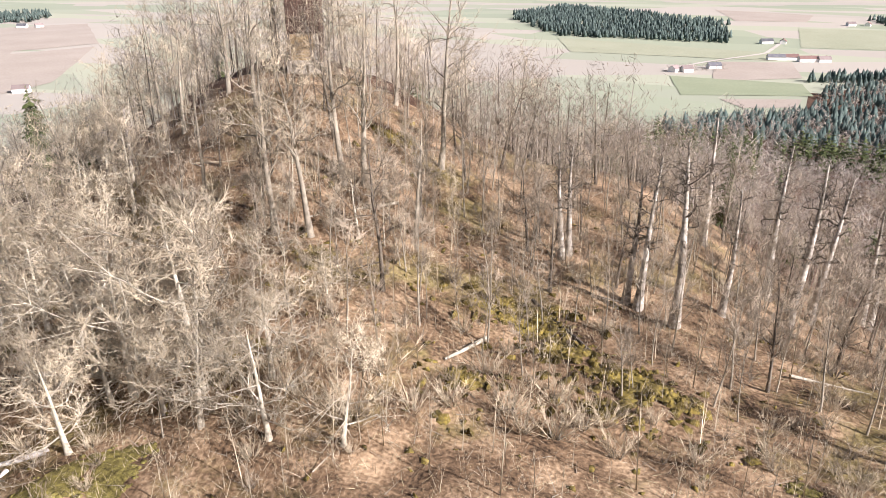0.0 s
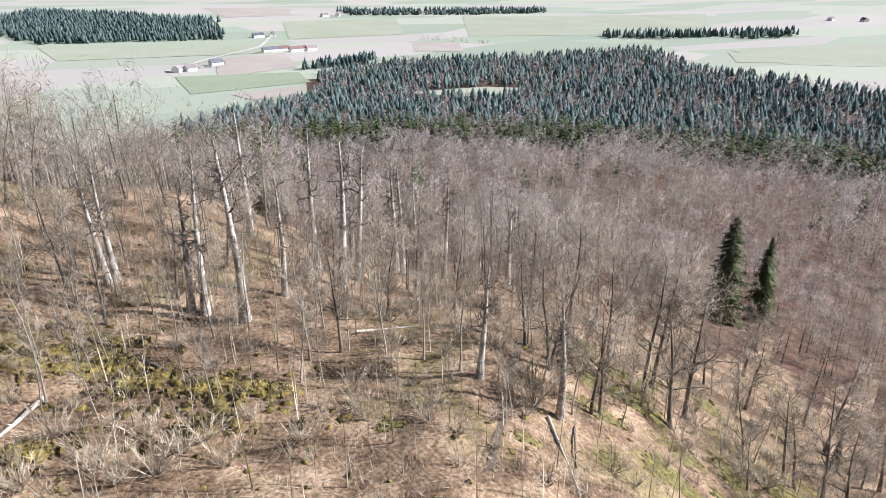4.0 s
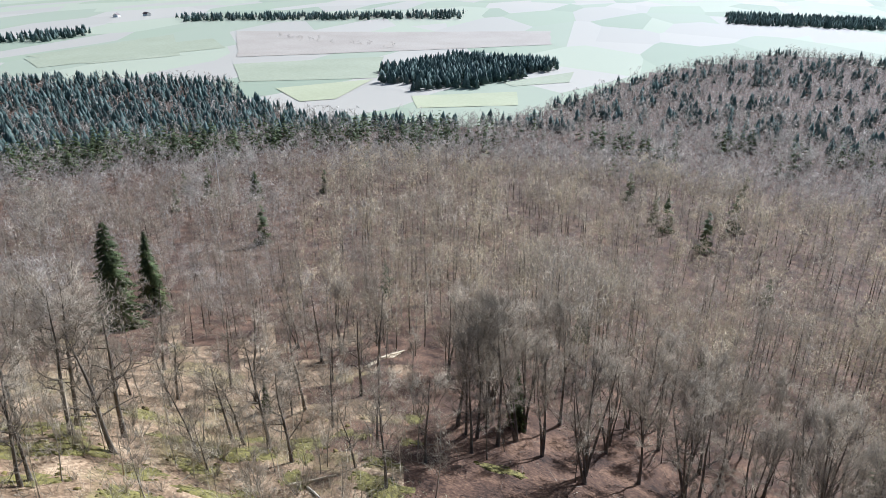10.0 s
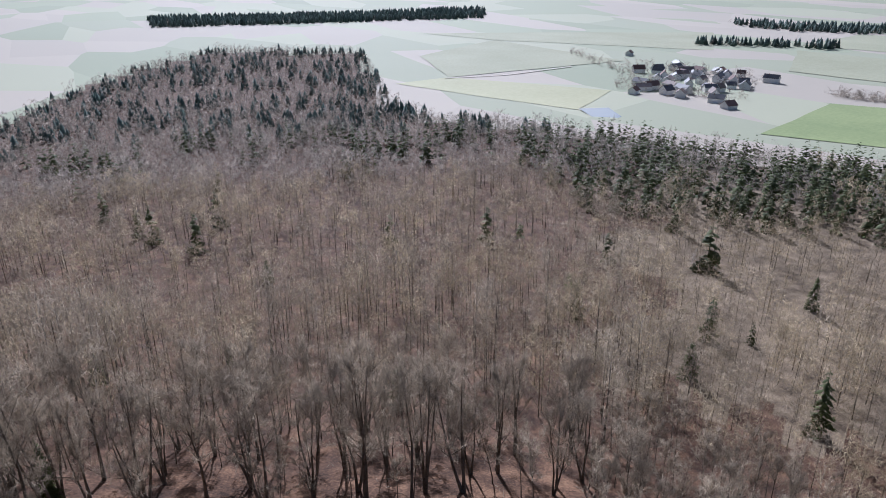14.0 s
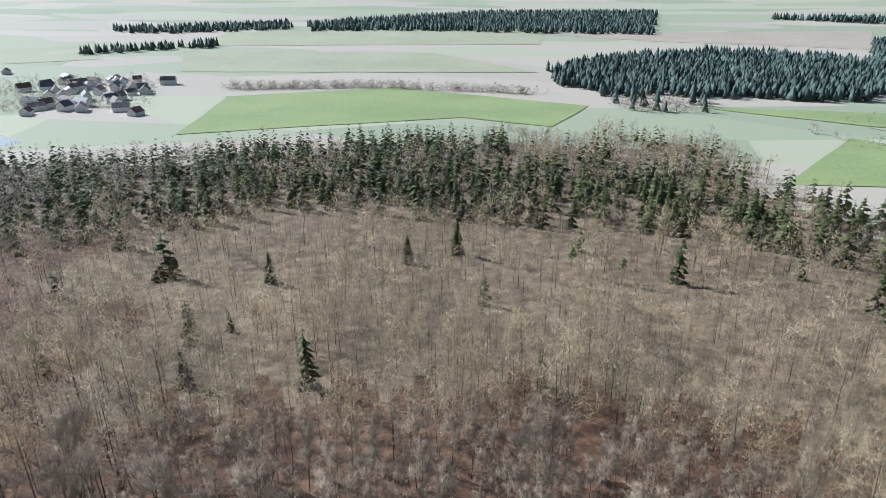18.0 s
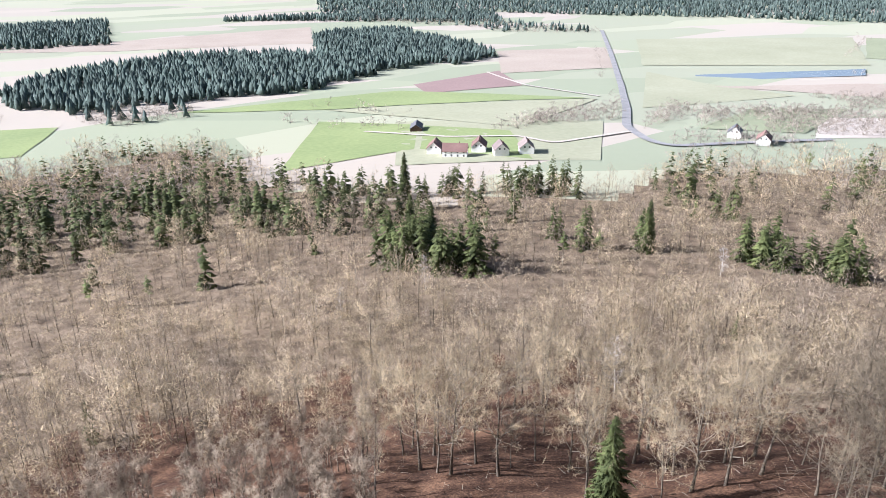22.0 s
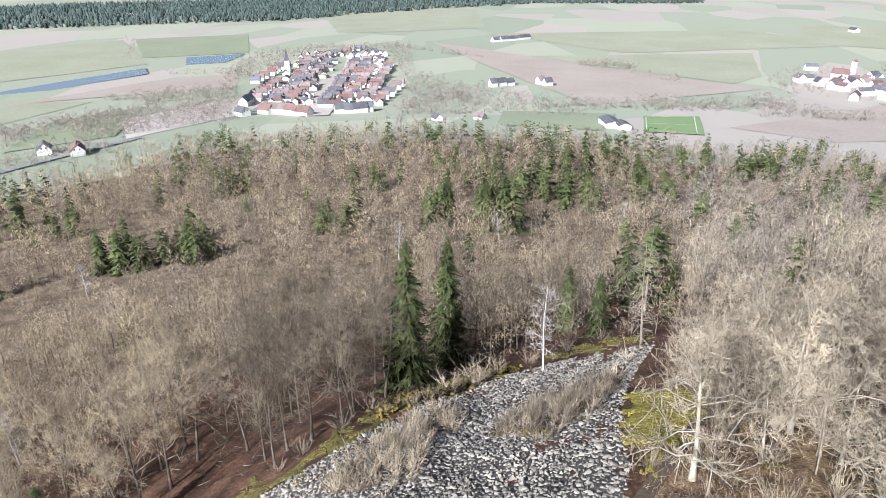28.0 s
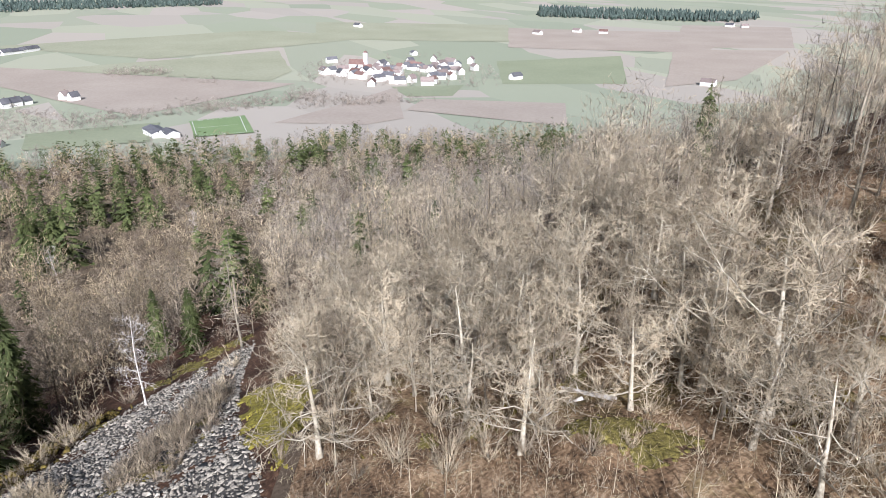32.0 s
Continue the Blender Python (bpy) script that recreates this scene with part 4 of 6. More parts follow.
pine_tops = [brush_tree(95 + s, 14, 2.9, 0.42, 5, 190, 0.2, 0.42, 1.0, 0.2, 0.1, 1, 0.5) for s in range(5)]

# groups of firs in the leafless wood: bearing, distance, how many, spread across, spread in depth, height
GROUPS = [(156.5, 232, 13, 11, 8, 19), (148.0, 351, 9, 14, 8, 17), (130.0, 261, 9, 9, 5, 15), (125.6, 256, 10, 9, 5, 15), (133.4, 330, 4, 6, 5, 15), (99.0, 256, 10, 6, 6, 21), (104.0, 270, 7, 6, 6, 19),
          (112.4, 265, 8, 8, 5, 15), (92.1, 298, 6, 7, 7, 18), (90.4, 292, 3, 4, 4, 15), (91.4, 387, 8, 16, 8, 17), (102.3, 378, 8, 14, 8, 16), (79.0, 415, 10, 20, 9, 17), (155.5, 354, 10, 16, 5, 15),
          (148.8, 354, 6, 12, 6, 14), (160.5, 240, 8, 6, 6, 19), (158.0, 242, 7, 6, 6, 20), (130.9, 268, 4, 4, 4, 16), (120.5, 362, 9, 14, 7, 15), (85.6, 140, 3, 3, 3, 17), (139.1, 266, 2, 2, 3, 19),
          (147.2, 275, 2, 3, 3, 15), (144.0, 262, 2, 4, 3, 16), (86.0, 310, 6, 10, 8, 17), (96.0, 320, 8, 10, 9, 18), (110.0, 345, 6, 12, 8, 15)]
# single spruces that stand free of their neighbours
CLEARED = [(313.7, 137, 6), (313.7, 124, 4), (310.9, 150, 6), (310.9, 138, 4), (159.3, 350, 6), (139.1, 264, 6), (196.2, 258, 5), (212.5, 232, 5), (85.5, 130, 6), (92.2, 123, 4), (89.5, 118, 4), (301.8, 335, 5)]
fir_mid, fir_low, fir_dot, bare_dot = [], [], [], []
group_rng = np.random.default_rng(55)
grouped = []
for b, d, n, across, deep, tall in GROUPS:
    c, t = spot(b, d), radians(b)
    u, w = group_rng.normal(size=n) * across * 0.6, group_rng.normal(size=n) * deep * 0.6
    x, y = c.x + u * math.cos(t) - w * math.sin(t), c.y + u * math.sin(t) + w * math.cos(t)
    grouped.append(np.stack([x, y, height(x, y), tall * group_rng.uniform(0.8, 1.3, n)], -1))
grouped = np.concatenate(grouped)
group_kinds = [merged(*conifer(85 + k, 16, 3.5, 15, 6, subs=3, broad=0.2, full=0.62)[1:]) for k in range(4)]
n = len(grouped)
geo = planted(group_kinds, grouped[:, :3], grouped[:, 3] / 16, group_rng.uniform(0, 6.28, n), group_rng.integers(0, 4, n), group_rng.uniform(0.9, 1.35, n))
fir_group = part("fir_trees", geo, M_NEEDLE)
fir_group.data.attributes.new("tone", "FLOAT", "POINT").data.foreach_set("value", geo.tone.astype(np.float32))
tagged(fir_group, "dark green firs standing in groups in the leafless wood", "wood", kind="stuff")
for band, (r0, r1, gap) in enumerate([(100, 190, 5.7), (190, 390, 7.5), (390, 750, 7.2), (750, 1290, 8.6)]):
    spots, rng = scatter(100 + band, wooded, gap, r0, r1)
    b = np.degrees(np.arctan2(-spots[:, 0], spots[:, 1])) % 360
    r = np.hypot(spots[:, 0], spots[:, 1])
    fir = is_fir(spots[:, 0], spots[:, 1], b, r, rng)
    [fir_mid, fir_low, fir_dot, fir_dot][band].append(spots[fir])
    # the groups of firs and small glades leave no room for leafless trees
    crowded, bear, dist = np.zeros(len(spots), bool), b, r
    for gb, gd, room in CLEARED + [(math.degrees(math.atan2(-q[0], q[1])) % 360, math.hypot(q[0], q[1]), 4.5) for q in grouped]:
        crowded |= (np.abs(np.radians(bear - gb)) * gd < room) & (dist > gd - 15) & (dist < gd + 4)
    glade = (wave(spots[:, 0], spots[:, 1], 33, 21) > 0.62) & (band < 2) if band < 2 else np.zeros(len(spots), bool)
    fir |= crowded | glade
    spots, b = spots[~fir], b[~fir]
    if band < 2:
        sec = sector_of((b + 9 * wave(spots[:, 0], spots[:, 1], 40, 6) + rng.normal(size=len(b)) * 3) % 360)
        for k, (name, mat, _, _, label) in enumerate(SECTORS):
            other = rng.uniform(0, 1, len(spots)) < 0.42 + 0.25 * wave(spots[:, 0], spots[:, 1], 24, 31)
            for mixed, tone in ((~other, mat), (other, OTHER_TONE[k])):
                wood_of("leafless_wood", (mid_kinds if band == 0 else low_kinds)[k % 3], spots[(sec == k) & mixed], rng, tone, 0.82, 1.14, label)
    else:
        bare_dot.append(spots)
far_bare = np.concatenate(bare_dot)
edge_bear = np.degrees(np.arctan2(-far_bare[:, 0], far_bare[:, 1])) % 360
edge_near = np.hypot(far_bare[:, 0], far_bare[:, 1]) < 580
edge_tan = edge_near & (edge_bear > 55) & (edge_bear < 215) & (rng.uniform(0, 1, len(far_bare)) < 0.6)
wood_of("leafless_wood", edge_kinds, far_bare[edge_tan], rng, M_TWIG_TAN, 0.75, 1.2, "tan leafless wood at the foot of the hill")
wood_of("leafless_wood", edge_kinds, far_bare[edge_near & ~edge_tan], rng, M_TWIG_FAR, 0.75, 1.2, "mauve-brown leafless wood below the hill")
wood_of("leafless_wood", dot_kinds, far_bare[~edge_near], rng, M_TWIG_FAR, 0.75, 1.2, "mauve-brown leafless wood on the plain")
wood_of("fir_trees", mid_firs, np.concatenate(fir_mid), rng, M_NEEDLE, 0.45, 1.2, "dark green firs scattered through the wood")
wood_of("fir_trees", low_firs, np.concatenate(fir_low), rng, M_NEEDLE, 0.8, 1.4, "dark green firs standing in clumps in the wood")
fd = np.concatenate(fir_dot)
close = np.hypot(fd[:, 0], fd[:, 1]) < 560
fb = np.degrees(np.arctan2(-fd[:, 0], fd[:, 1])) % 360
piney = close & (fb > 40) & (fb < 135) & (rng.uniform(0, 1, len(fd)) < 0.35)
wood_of("fir_trees", edge_firs, fd[close & ~piney], rng, M_NEEDLE, 0.85, 1.3, "dark green firs at the foot of the hill", squash=(1.0, 1.6))
wood_of("pine_trees", pine_tops, fd[piney], rng, M_PINE, 0.85, 1.35, "yellow-green pines at the edge of the wood", squash=(0.8, 1.2))
wood_of("fir_forest", far_tops, fd[~close], rng, M_NEEDLE_HAZED, 8, 14, "spruce forest on the plain, tinted pale blue-green for haze", squash=(1.2, 1.7))

spots, rng = scatter(120, lambda x, y, b, r, g: np.ones(len(x), bool), 4.6, 82, 135, -36, 60)
wood_of("thin_saplings", thin_kinds, spots[::2], rng, M_TWIG_BROWN, 0.6, 1.3, "thin brown young trees crowding the hillside", "saplings")
wood_of("thin_saplings", thin_kinds, spots[1::2], rng, M_TWIG_FAR, 0.6, 1.4, "thin grey young trees crowding the hillside", "saplings")
spots, rng = scatter(121, lambda x, y, b, r, g: (wave(x, y, 12, 3) > -0.35) & ((b < 60) | (b > 290) | (r < 42)), 3.0, 6, 84, -70, 290)
wood_of("thin_saplings", thin_kinds, spots, rng, M_TWIG, 0.35, 0.8, "low thin saplings between the trees", "saplings")

# woods standing alone on the plain
ISLANDS = [(1, [(10.8, 1955), (6.8, 2270), (354.9, 1770), (354.4, 1450), (7.0, 1460), (9.9, 1720)]),
           (1, [(349.3, 1040), (343.4, 1140), (343.1, 1060), (348.9, 1025)]),
           (1, [(290.8, 965), (283.4, 1105), (277.5, 1015), (277.3, 975), (281.4, 860), (287.5, 785), (291.2, 865)]),
           (1, [(189.1, 955), (184.6, 1070), (175.8, 1205), (166.2, 1150), (166.7, 1450), (160.6, 1550), (153.9, 1235), (152.5, 1070),
                (159.3, 1015), (166.9, 830), (183.7, 785), (188.3, 880)]),
           (1, [(207.7, 1730), (193.3, 2000), (181.1, 2080), (181.1, 1415), (192.6, 1450), (207.8, 1600)]),
           (1, [(173.8, 1900), (160.1, 2030), (152.3, 1935), (152.1, 1750), (171.7, 1870)]),
           (0.2, [(166.6, 1875), (154.2, 1835), (144.2, 1565), (144.6, 1510), (150.8, 1505), (154.7, 1650)]),
           (1, [(166, 2080), (150, 1980), (136, 1900), (127, 1880), (116, 1960), (110, 2160), (103, 2320), (96, 2480), (84, 2640), (84, 3000), (120, 3000), (166, 3000)]),
           (0.1, [(182.5, 690), (176.0, 700), (176.4, 775), (185, 775)]), (0.9, [(325, 1420), (312, 1500), (312, 1600), (326, 1480)]),
           (0.9, [(265, 1700), (240, 1800), (240, 2100), (265, 2000)]), (0.8, [(220, 1700), (209, 1650), (209, 1800), (222, 1850)]),
           (0.7, [(345, 1900), (330, 2100), (330, 2250), (346, 2050)]), (0.8, [(60, 2100), (45, 2000), (44, 2300), (60, 2450)]),
           (0.6, [(305, 1750), (285, 1700), (284, 1850), (306, 1900)]), (0.5, [(224, 1300), (214, 1340), (214, 1380), (224, 1350)])]
firs, leafless = [], []
for k, (share, corners) in enumerate(ISLANDS):
    ds, bs = [c[1] for c in corners], [c[0] for c in corners]
    wide = max(bs) - min(bs) > 180
    b0, b1 = (min(q for q in bs if q > 180), max(q for q in bs if q < 180) + 360) if wide else (min(bs), max(bs))
    spots, rng = scatter(300 + k, lambda x, y, b, r, g: in_patch(x + 22 * wave(x, y, 60, 4), y + 22 * wave(y, x, 50, 7), corners), 8.5 if max(ds) < 1600 else 12.0 if max(ds) < 2900 else 17.0, min(ds), max(ds), b0, b1)
    fir = rng.uniform(0, 1, len(spots)) < share * (1 - 0.12 * (wave(spots[:, 0], spots[:, 1], 70, 9) > 0.35))
    firs.append(spots[fir])
    leafless.append(spots[~fir])
wood_of("fir_forest", far_tops, np.concatenate(firs), rng, M_NEEDLE_HAZED, 12, 17, "spruce woods between far fields, tinted pale blue-green for haze", squash=(1.2, 1.8))

# lines of leafless trees along roads, ponds and field edges
HEDGES = [(136.2, 655, 131.7, 730, 26), (131.7, 730, 126.0, 735, 30), (126.0, 735, 119.6, 815, 30), (124.5, 870, 128.5, 835, 22), (152.0, 550, 144.1, 680, 34),
          (149.2, 585, 143.0, 620, 24), (142.7, 595, 143.2, 720, 16), (140.4, 600, 138.2, 705, 20), (132.4, 690, 124.5, 800, 34), (166.8, 720, 160.1, 640, 12),
          (169.9, 635, 159.3, 568, 16), (92.4, 1115, 88.5, 1070, 26), (86.6, 750, 81.2, 785, 26), (81.2, 785, 77.4, 795, 20), (107.3, 665, 102.7, 770, 40),
          (104.9, 865, 100.5, 700, 40), (93.5, 715, 88.0, 700, 24), (92.9, 1105, 84.8, 940, 14), (79.3, 840, 74.0, 740, 40), (74.0, 740, 68.5, 760, 26),
          (86.7, 720, 77.6, 790, 40), (327.3, 1220, 322, 1290, 14), (299.3, 1415, 290.4, 1220, 20), (358.8, 1075, 355.5, 1085, 10), (339.8, 1415, 334.0, 1315, 20),
          (214.0, 875, 202.4, 845, 260), (202.4, 845, 189.7, 790, 200), (126.7, 1060, 119, 1000, 24), (126.4, 1570, 126.9, 1240, 22), (118.3, 1235, 111, 1270, 40),
          (107, 1300, 100.3, 1140, 44), (120, 1010, 117, 960, 14), (144.7, 1200, 142.9, 760, 12), (108.5, 640, 100, 640, 30), (121.5, 690, 119.5, 640, 14),
          (233, 1150, 226, 850, 60), (229, 860, 221, 800, 50), (226, 1000, 219, 940, 50), (79, 1000, 64, 880, 26), (78, 1120, 66, 1230, 26), (357.6, 1070, 354.6, 1100, 16)]
line_spots = []
rng = np.random.default_rng(77)
for b0, d0, b1, d1, n in HEDGES:
    p, q = spot(b0, d0), spot(b1, d1)
    u = rng.uniform(0, 1, n)
    x = p.x + (q.x - p.x) * u + rng.normal(size=n) * 6
    y = p.y + (q.y - p.y) * u + rng.normal(size=n) * 6
    line_spots.append(np.stack([x, y, height(x, y)], -1))
# thickets of leafless trees and bushes on the plain: spacing and outline
THICKETS = [(9, [(131, 600), (121, 640), (119.5, 800), (126, 740), (132, 700)]), (13, [(107, 640), (92, 640), (90, 700), (104, 900), (106.5, 1000)]),
            (9, [(126, 780), (119.5, 830), (120, 880), (128, 850)]), (19, [(230, 820), (220, 780), (219, 1000), (229, 1080)]),
            (13, [(121, 900), (119.5, 1150), (113, 1330), (106, 1330), (105.5, 1000), (107, 1000), (107.5, 1200), (113, 1250), (118.5, 950)]),
            (10, [(152, 545), (144, 600), (142.5, 700), (148, 640)]), (10, [(140.5, 560), (136, 700), (139, 720)]), (11, [(138, 510), (128, 545), (131, 600), (138, 545)]),
            (12, [(79, 700), (73, 735), (74, 770), (79.5, 800)]), (12, [(88, 690), (81, 720), (80.5, 770), (88, 760)]), (22, [(79, 900), (63, 880), (63, 1080), (78, 1130)]),
            (11, [(136.5, 600), (130, 690), (132, 740), (137, 700)]), (12, [(92.5, 1050), (88, 1040), (88, 1090), (92.5, 1110)])]
for k, (gap, corners) in enumerate(THICKETS):
    spots, g = scatter(500 + k, lambda x, y, b, r, q: in_patch(x, y, corners), gap * 0.8, min(c[1] for c in corners), max(c[1] for c in corners), min(c[0] for c in corners), max(c[0] for c in corners))
    line_spots.append(spots)
wood_of("hedgerow_trees", bush_kinds, np.concatenate(line_spots + leafless), rng, M_TWIG_FAR, 0.4, 0.95, "leafless trees and bushes along field edges", "hedgerow", (1.0, 1.6))


# ================= trees and shrubs near the camera =================
SOFT = (M_TWIG, M_TWIG_BROWN, M_TWIG_TAN, M_TWIG_FAR, M_TWIG_SHADED, M_NEEDLE, M_PINE)


def tree_kind(name, geos, mats, label, category, group):
    """A tree (trunk and crown) under one empty; it is moved to its first place later."""
    ob = new(name)
    ob.empty_display_size = 0.5
    tagged(ob, label, category, group)
    part("trunk", geos[0], mats[0], ob, smooth=True)
    leafage = merged(*geos[1:][::-1])
    if mats[-1] in SOFT:
        # limbs keep their own round shading; the last geometry is the fine growth, which comes first in the mesh
        leafage.ways = crown_ways(leafage.arrays()[0])
        leafage.ways[len(geos[-1].arrays()[0]):] = 0
    crown = part("crown", leafage, mats[-1], ob)
    if len(geos) > 2:
        # limbs take the bark; the twigs come first among the triangles and the quads
        crown.data.materials.append(mats[1])
        v, tr, q = geos[2].arrays()
        first = len(tr) + len(geos[1].arrays()[1])
        index = np.ones(len(crown.data.polygons), np.int32)
        index[:len(tr)] = 0
        index[first:first + len(q)] = 0
        crown.data.polygons.foreach_set("material_index", index)
    return ob


class Nursery:
    """Plants copies of a few prototypes; the prototype itself takes the first place."""

    def __init__(self, kinds, high):
        self.kinds, self.high, self.used = kinds, high, [False] * len(kinds)

    def plant(self, k, bearing, dist, tall, turn=0.0, wide=1.0, sink=0.0):
        k = k % len(self.kinds)
        s = tall / self.high[k]
        p = spot(bearing, dist, -sink)
        m = Matrix.Translation(p) @ Matrix.Rotation(turn, 4, "Z") @ Matrix.Diagonal((s * wide, s * wide, s, 1))
        if not self.used[k]:
            self.used[k] = True
            self.kinds[k].matrix_basis = m
            return self.kinds[k]
        made = copy_thing(self.kinds[k], Matrix.Identity(4))
        made.matrix_basis = m
        return made


snags = Nursery([tree_kind("dead_tree", bare_tree(400 + k, 17, 1.7, 0.46, bend=0.03, lean=0.02, kid_tubes=True, first=0.42, limbs=26, kids=3, twigs=2, crook=0.42, rise=0.08, steep=0.8, twig_len=0.55, twig_w=0.04),
                           (M_SNAG, M_DARK_BARK, M_DARK_BARK), "dead broken tree with short crooked stubs of branches", "tree",
                           "dead trees on the slope") for k in range(6)], [17] * 6)
olds = Nursery([tree_kind("old_tree", bare_tree(420 + k, 20, 4.2, 0.34, first=0.3, limbs=17, kids=5, twigs=12, crook=0.26, rise=0.2, steep=1.3, kid_tubes=True, twig_w=0.032, twig_len=1.1),
                          (M_BEECH_BARK, M_BEECH_BARK, M_TWIG), "tall old leafless tree with a sunlit grey trunk", "tree", "old trees near the hilltop") for k in range(4)], [20] * 4)
oaks = Nursery([tree_kind("gnarled_tree", bare_tree(440 + k, 10, 4.2, 0.24, first=0.22, limbs=16, kids=8, twigs=22, crook=0.34, rise=0.08, steep=0.6, kid_tubes=True, twig_w=0.03, twig_len=0.8),
                          (M_PALE_BARK, M_PALE_BARK, M_TWIG), "gnarled leafless tree with pale lichen-grey branches", "tree", "gnarled trees on the slope") for k in range(6)], [10] * 6)
darks = Nursery([tree_kind("leafless_tree", bare_tree(460 + k, 14, 3.4, 0.22, first=0.25, limbs=16, kids=5, twigs=15, crook=0.3, rise=0.15, twig_w=0.034, twig_len=1.0),
                           (M_DARK_BARK, M_DARK_BARK, M_TWIG_BROWN), "leafless tree with a dark crooked trunk", "tree", "dark crooked trees") for k in range(5)], [14] * 5)
beeches = Nursery([tree_kind("beech_tree", bare_tree(480 + k, 20, 4.2, 0.24, first=0.38, limbs=18, kids=7, twigs=19, crook=0.13, rise=0.22, steep=1.5, twig_w=0.038, twig_len=1.3,
                                                     forks=1 + k % 3), (M_DARK_BARK, M_DARK_BARK, M_TWIG_BROWN), "tall leafless beech with steep brown branches", "tree",
                             "beeches on the slope") for k in range(6)], [20] * 6)
# same beeches as pale_rounds, but slope shade is put into the twig colour
rounds = Nursery([tree_kind("beech_tree", bare_tree(500 + k, 19, 6.0, 0.26, first=0.34, limbs=22, kids=7, twigs=17, crook=0.2, rise=0.1, steep=0.8, twig_w=0.032, twig_len=1.1),
                            (M_DARK_BARK, M_DARK_BARK, M_TWIG_SHADED), "broad leafless beech with a round crown darkened for shade", "tree", "round-crowned beeches") for k in range(4)], [19] * 4)
pale_rounds = Nursery([tree_kind("beech_tree", bare_tree(510 + k, 19, 6.0, 0.26, first=0.34, limbs=22, kids=7, twigs=17, crook=0.2, rise=0.1, steep=0.8, twig_w=0.032, twig_len=1.1),
                            (M_DARK_BARK, M_BEECH_BARK, M_TWIG_TAN), "broad leafless beech with a round pale crown", "tree", "pale round beeches") for k in range(4)], [19] * 4)
poles = Nursery([tree_kind("young_beech", bare_tree(520 + k, 13.5, 2.1, 0.1, first=0.36, limbs=13, kids=4, twigs=18, crook=0.12, rise=0.3, steep=1.7, twig_w=0.038, twig_len=0.9, sides=5),
                           (M_DARK_BARK, M_DARK_BARK, M_TWIG_BROWN), "slender young leafless beech in a dense stand", "tree", "young beeches") for k in range(6)], [13.5] * 6)
thin = Nursery([tree_kind("young_tree", bare_tree(540 + k, 10, 1.5, 0.075, first=0.3, limbs=12, kids=3, twigs=11, crook=0.15, rise=0.35, steep=1.6, twig_w=0.028, twig_len=0.9, sides=5),
                          (M_BEECH_BARK, M_BEECH_BARK, M_TWIG_BROWN), "thin young leafless tree on the leafy slope", "tree", "thin young trees") for k in range(6)], [10] * 6)
pale_thin = Nursery([tree_kind("young_tree", bare_tree(550 + k, 10, 1.5, 0.075, first=0.3, limbs=12, kids=3, twigs=11, crook=0.15, rise=0.35, steep=1.6, twig_w=0.028, twig_len=0.9, sides=5),
                          (M_BEECH_BARK, M_BEECH_BARK, M_TWIG), "thin pale young leafless tree on the slope", "tree", "pale young trees") for k in range(6)], [10] * 6)


def shrub_parts(seed):
    """A low bush: a short stool and a dome of fine twigs."""
    r = np.random.default_rng(seed)
    stool, crown = Geo(), Geo()
    n, m = 18, 420
    a = r.uniform(0, 6.28, n)
    base = np.stack([np.cos(a) * 0.15, np.sin(a) * 0.15, np.full(n, -0.1)], -1)
    out = np.stack([np.cos(a), np.sin(a), np.zeros(n)], -1) * r.uniform(0.3, 1.5, n)[:, None]
    end = base + out + np.array([0, 0, 1.0]) * r.uniform(1.0, 2.4, n)[:, None]
    tubes(stool, np.stack([base[:6], (base + (end - base) * 0.3)[:6]], 1), np.repeat([[0.05, 0.03]], 6, 0), 4)
    slivers(crown, base, end, np.full(n, 0.04), r)
    k, u = r.integers(0, n, m), r.uniform(0.15, 1, m)[:, None]
    p = base[k] * (1 - u) + end[k] * u
    slivers(crown, p, p + unit(end[k] - base[k] + r.normal(size=(m, 3)) * 0.9 + np.array([0, 0, 0.5])) * r.uniform(0.3, 0.85, (m, 1)), np.full(m, 0.03), r)
    return stool, crown


bushes = Nursery([tree_kind("bush", shrub_parts(570 + k), (M_DARK_BARK, M_TWIG_BROWN), "dense leafless bush of fine brown-grey twigs", "shrub", "brown bushes") for k in range(4)], [2.6] * 4)
shrubs = Nursery([tree_kind("shrub", shrub_parts(560 + k), (M_BEECH_BARK, M_TWIG), "dense leafless shrub of fine pale twigs", "shrub", "shrubs on the slope") for k in range(4)], [2.6] * 4)

rng = np.random.default_rng(5)
SNAGS = [(5.7, 66, 14), (358.8, 60, 16), (359.9, 60.5, 15), (355.6, 58, 18.6), (354.3, 84, 18), (348.9, 76, 18.4), (347.0, 72, 21), (342.1, 98, 19), (340.3, 104, 20), (337.8, 100, 18),
         (334.3, 48, 12), (326.5, 47, 12.8), (345.5, 77, 19.5), (341.4, 99, 19), (5.1, 67, 14), (40.9, 90, 10), (332, 92, 15), (352, 64, 14)]
for k, (b, d, h) in enumerate(SNAGS):
    snags.plant(k, b, d, h, k * 1.3)
for k, (b, d, h) in enumerate([(30.5, 64, 21), (35.7, 71, 16), (27.6, 63, 20), (24.5, 72, 22), (22.7, 72, 22), (16.3, 80, 22), (18.6, 64, 14), (36.6, 94, 15), (33, 100, 18),
                               (38, 104, 17), (42, 98, 17), (20, 96, 18), (29, 112, 16), (24, 115, 17), (45, 100, 16), (14, 100, 16), (31, 90, 19), (10, 92, 16), (48, 104, 14)]):
    olds.plant(k, b, d, h, k * 1.1)
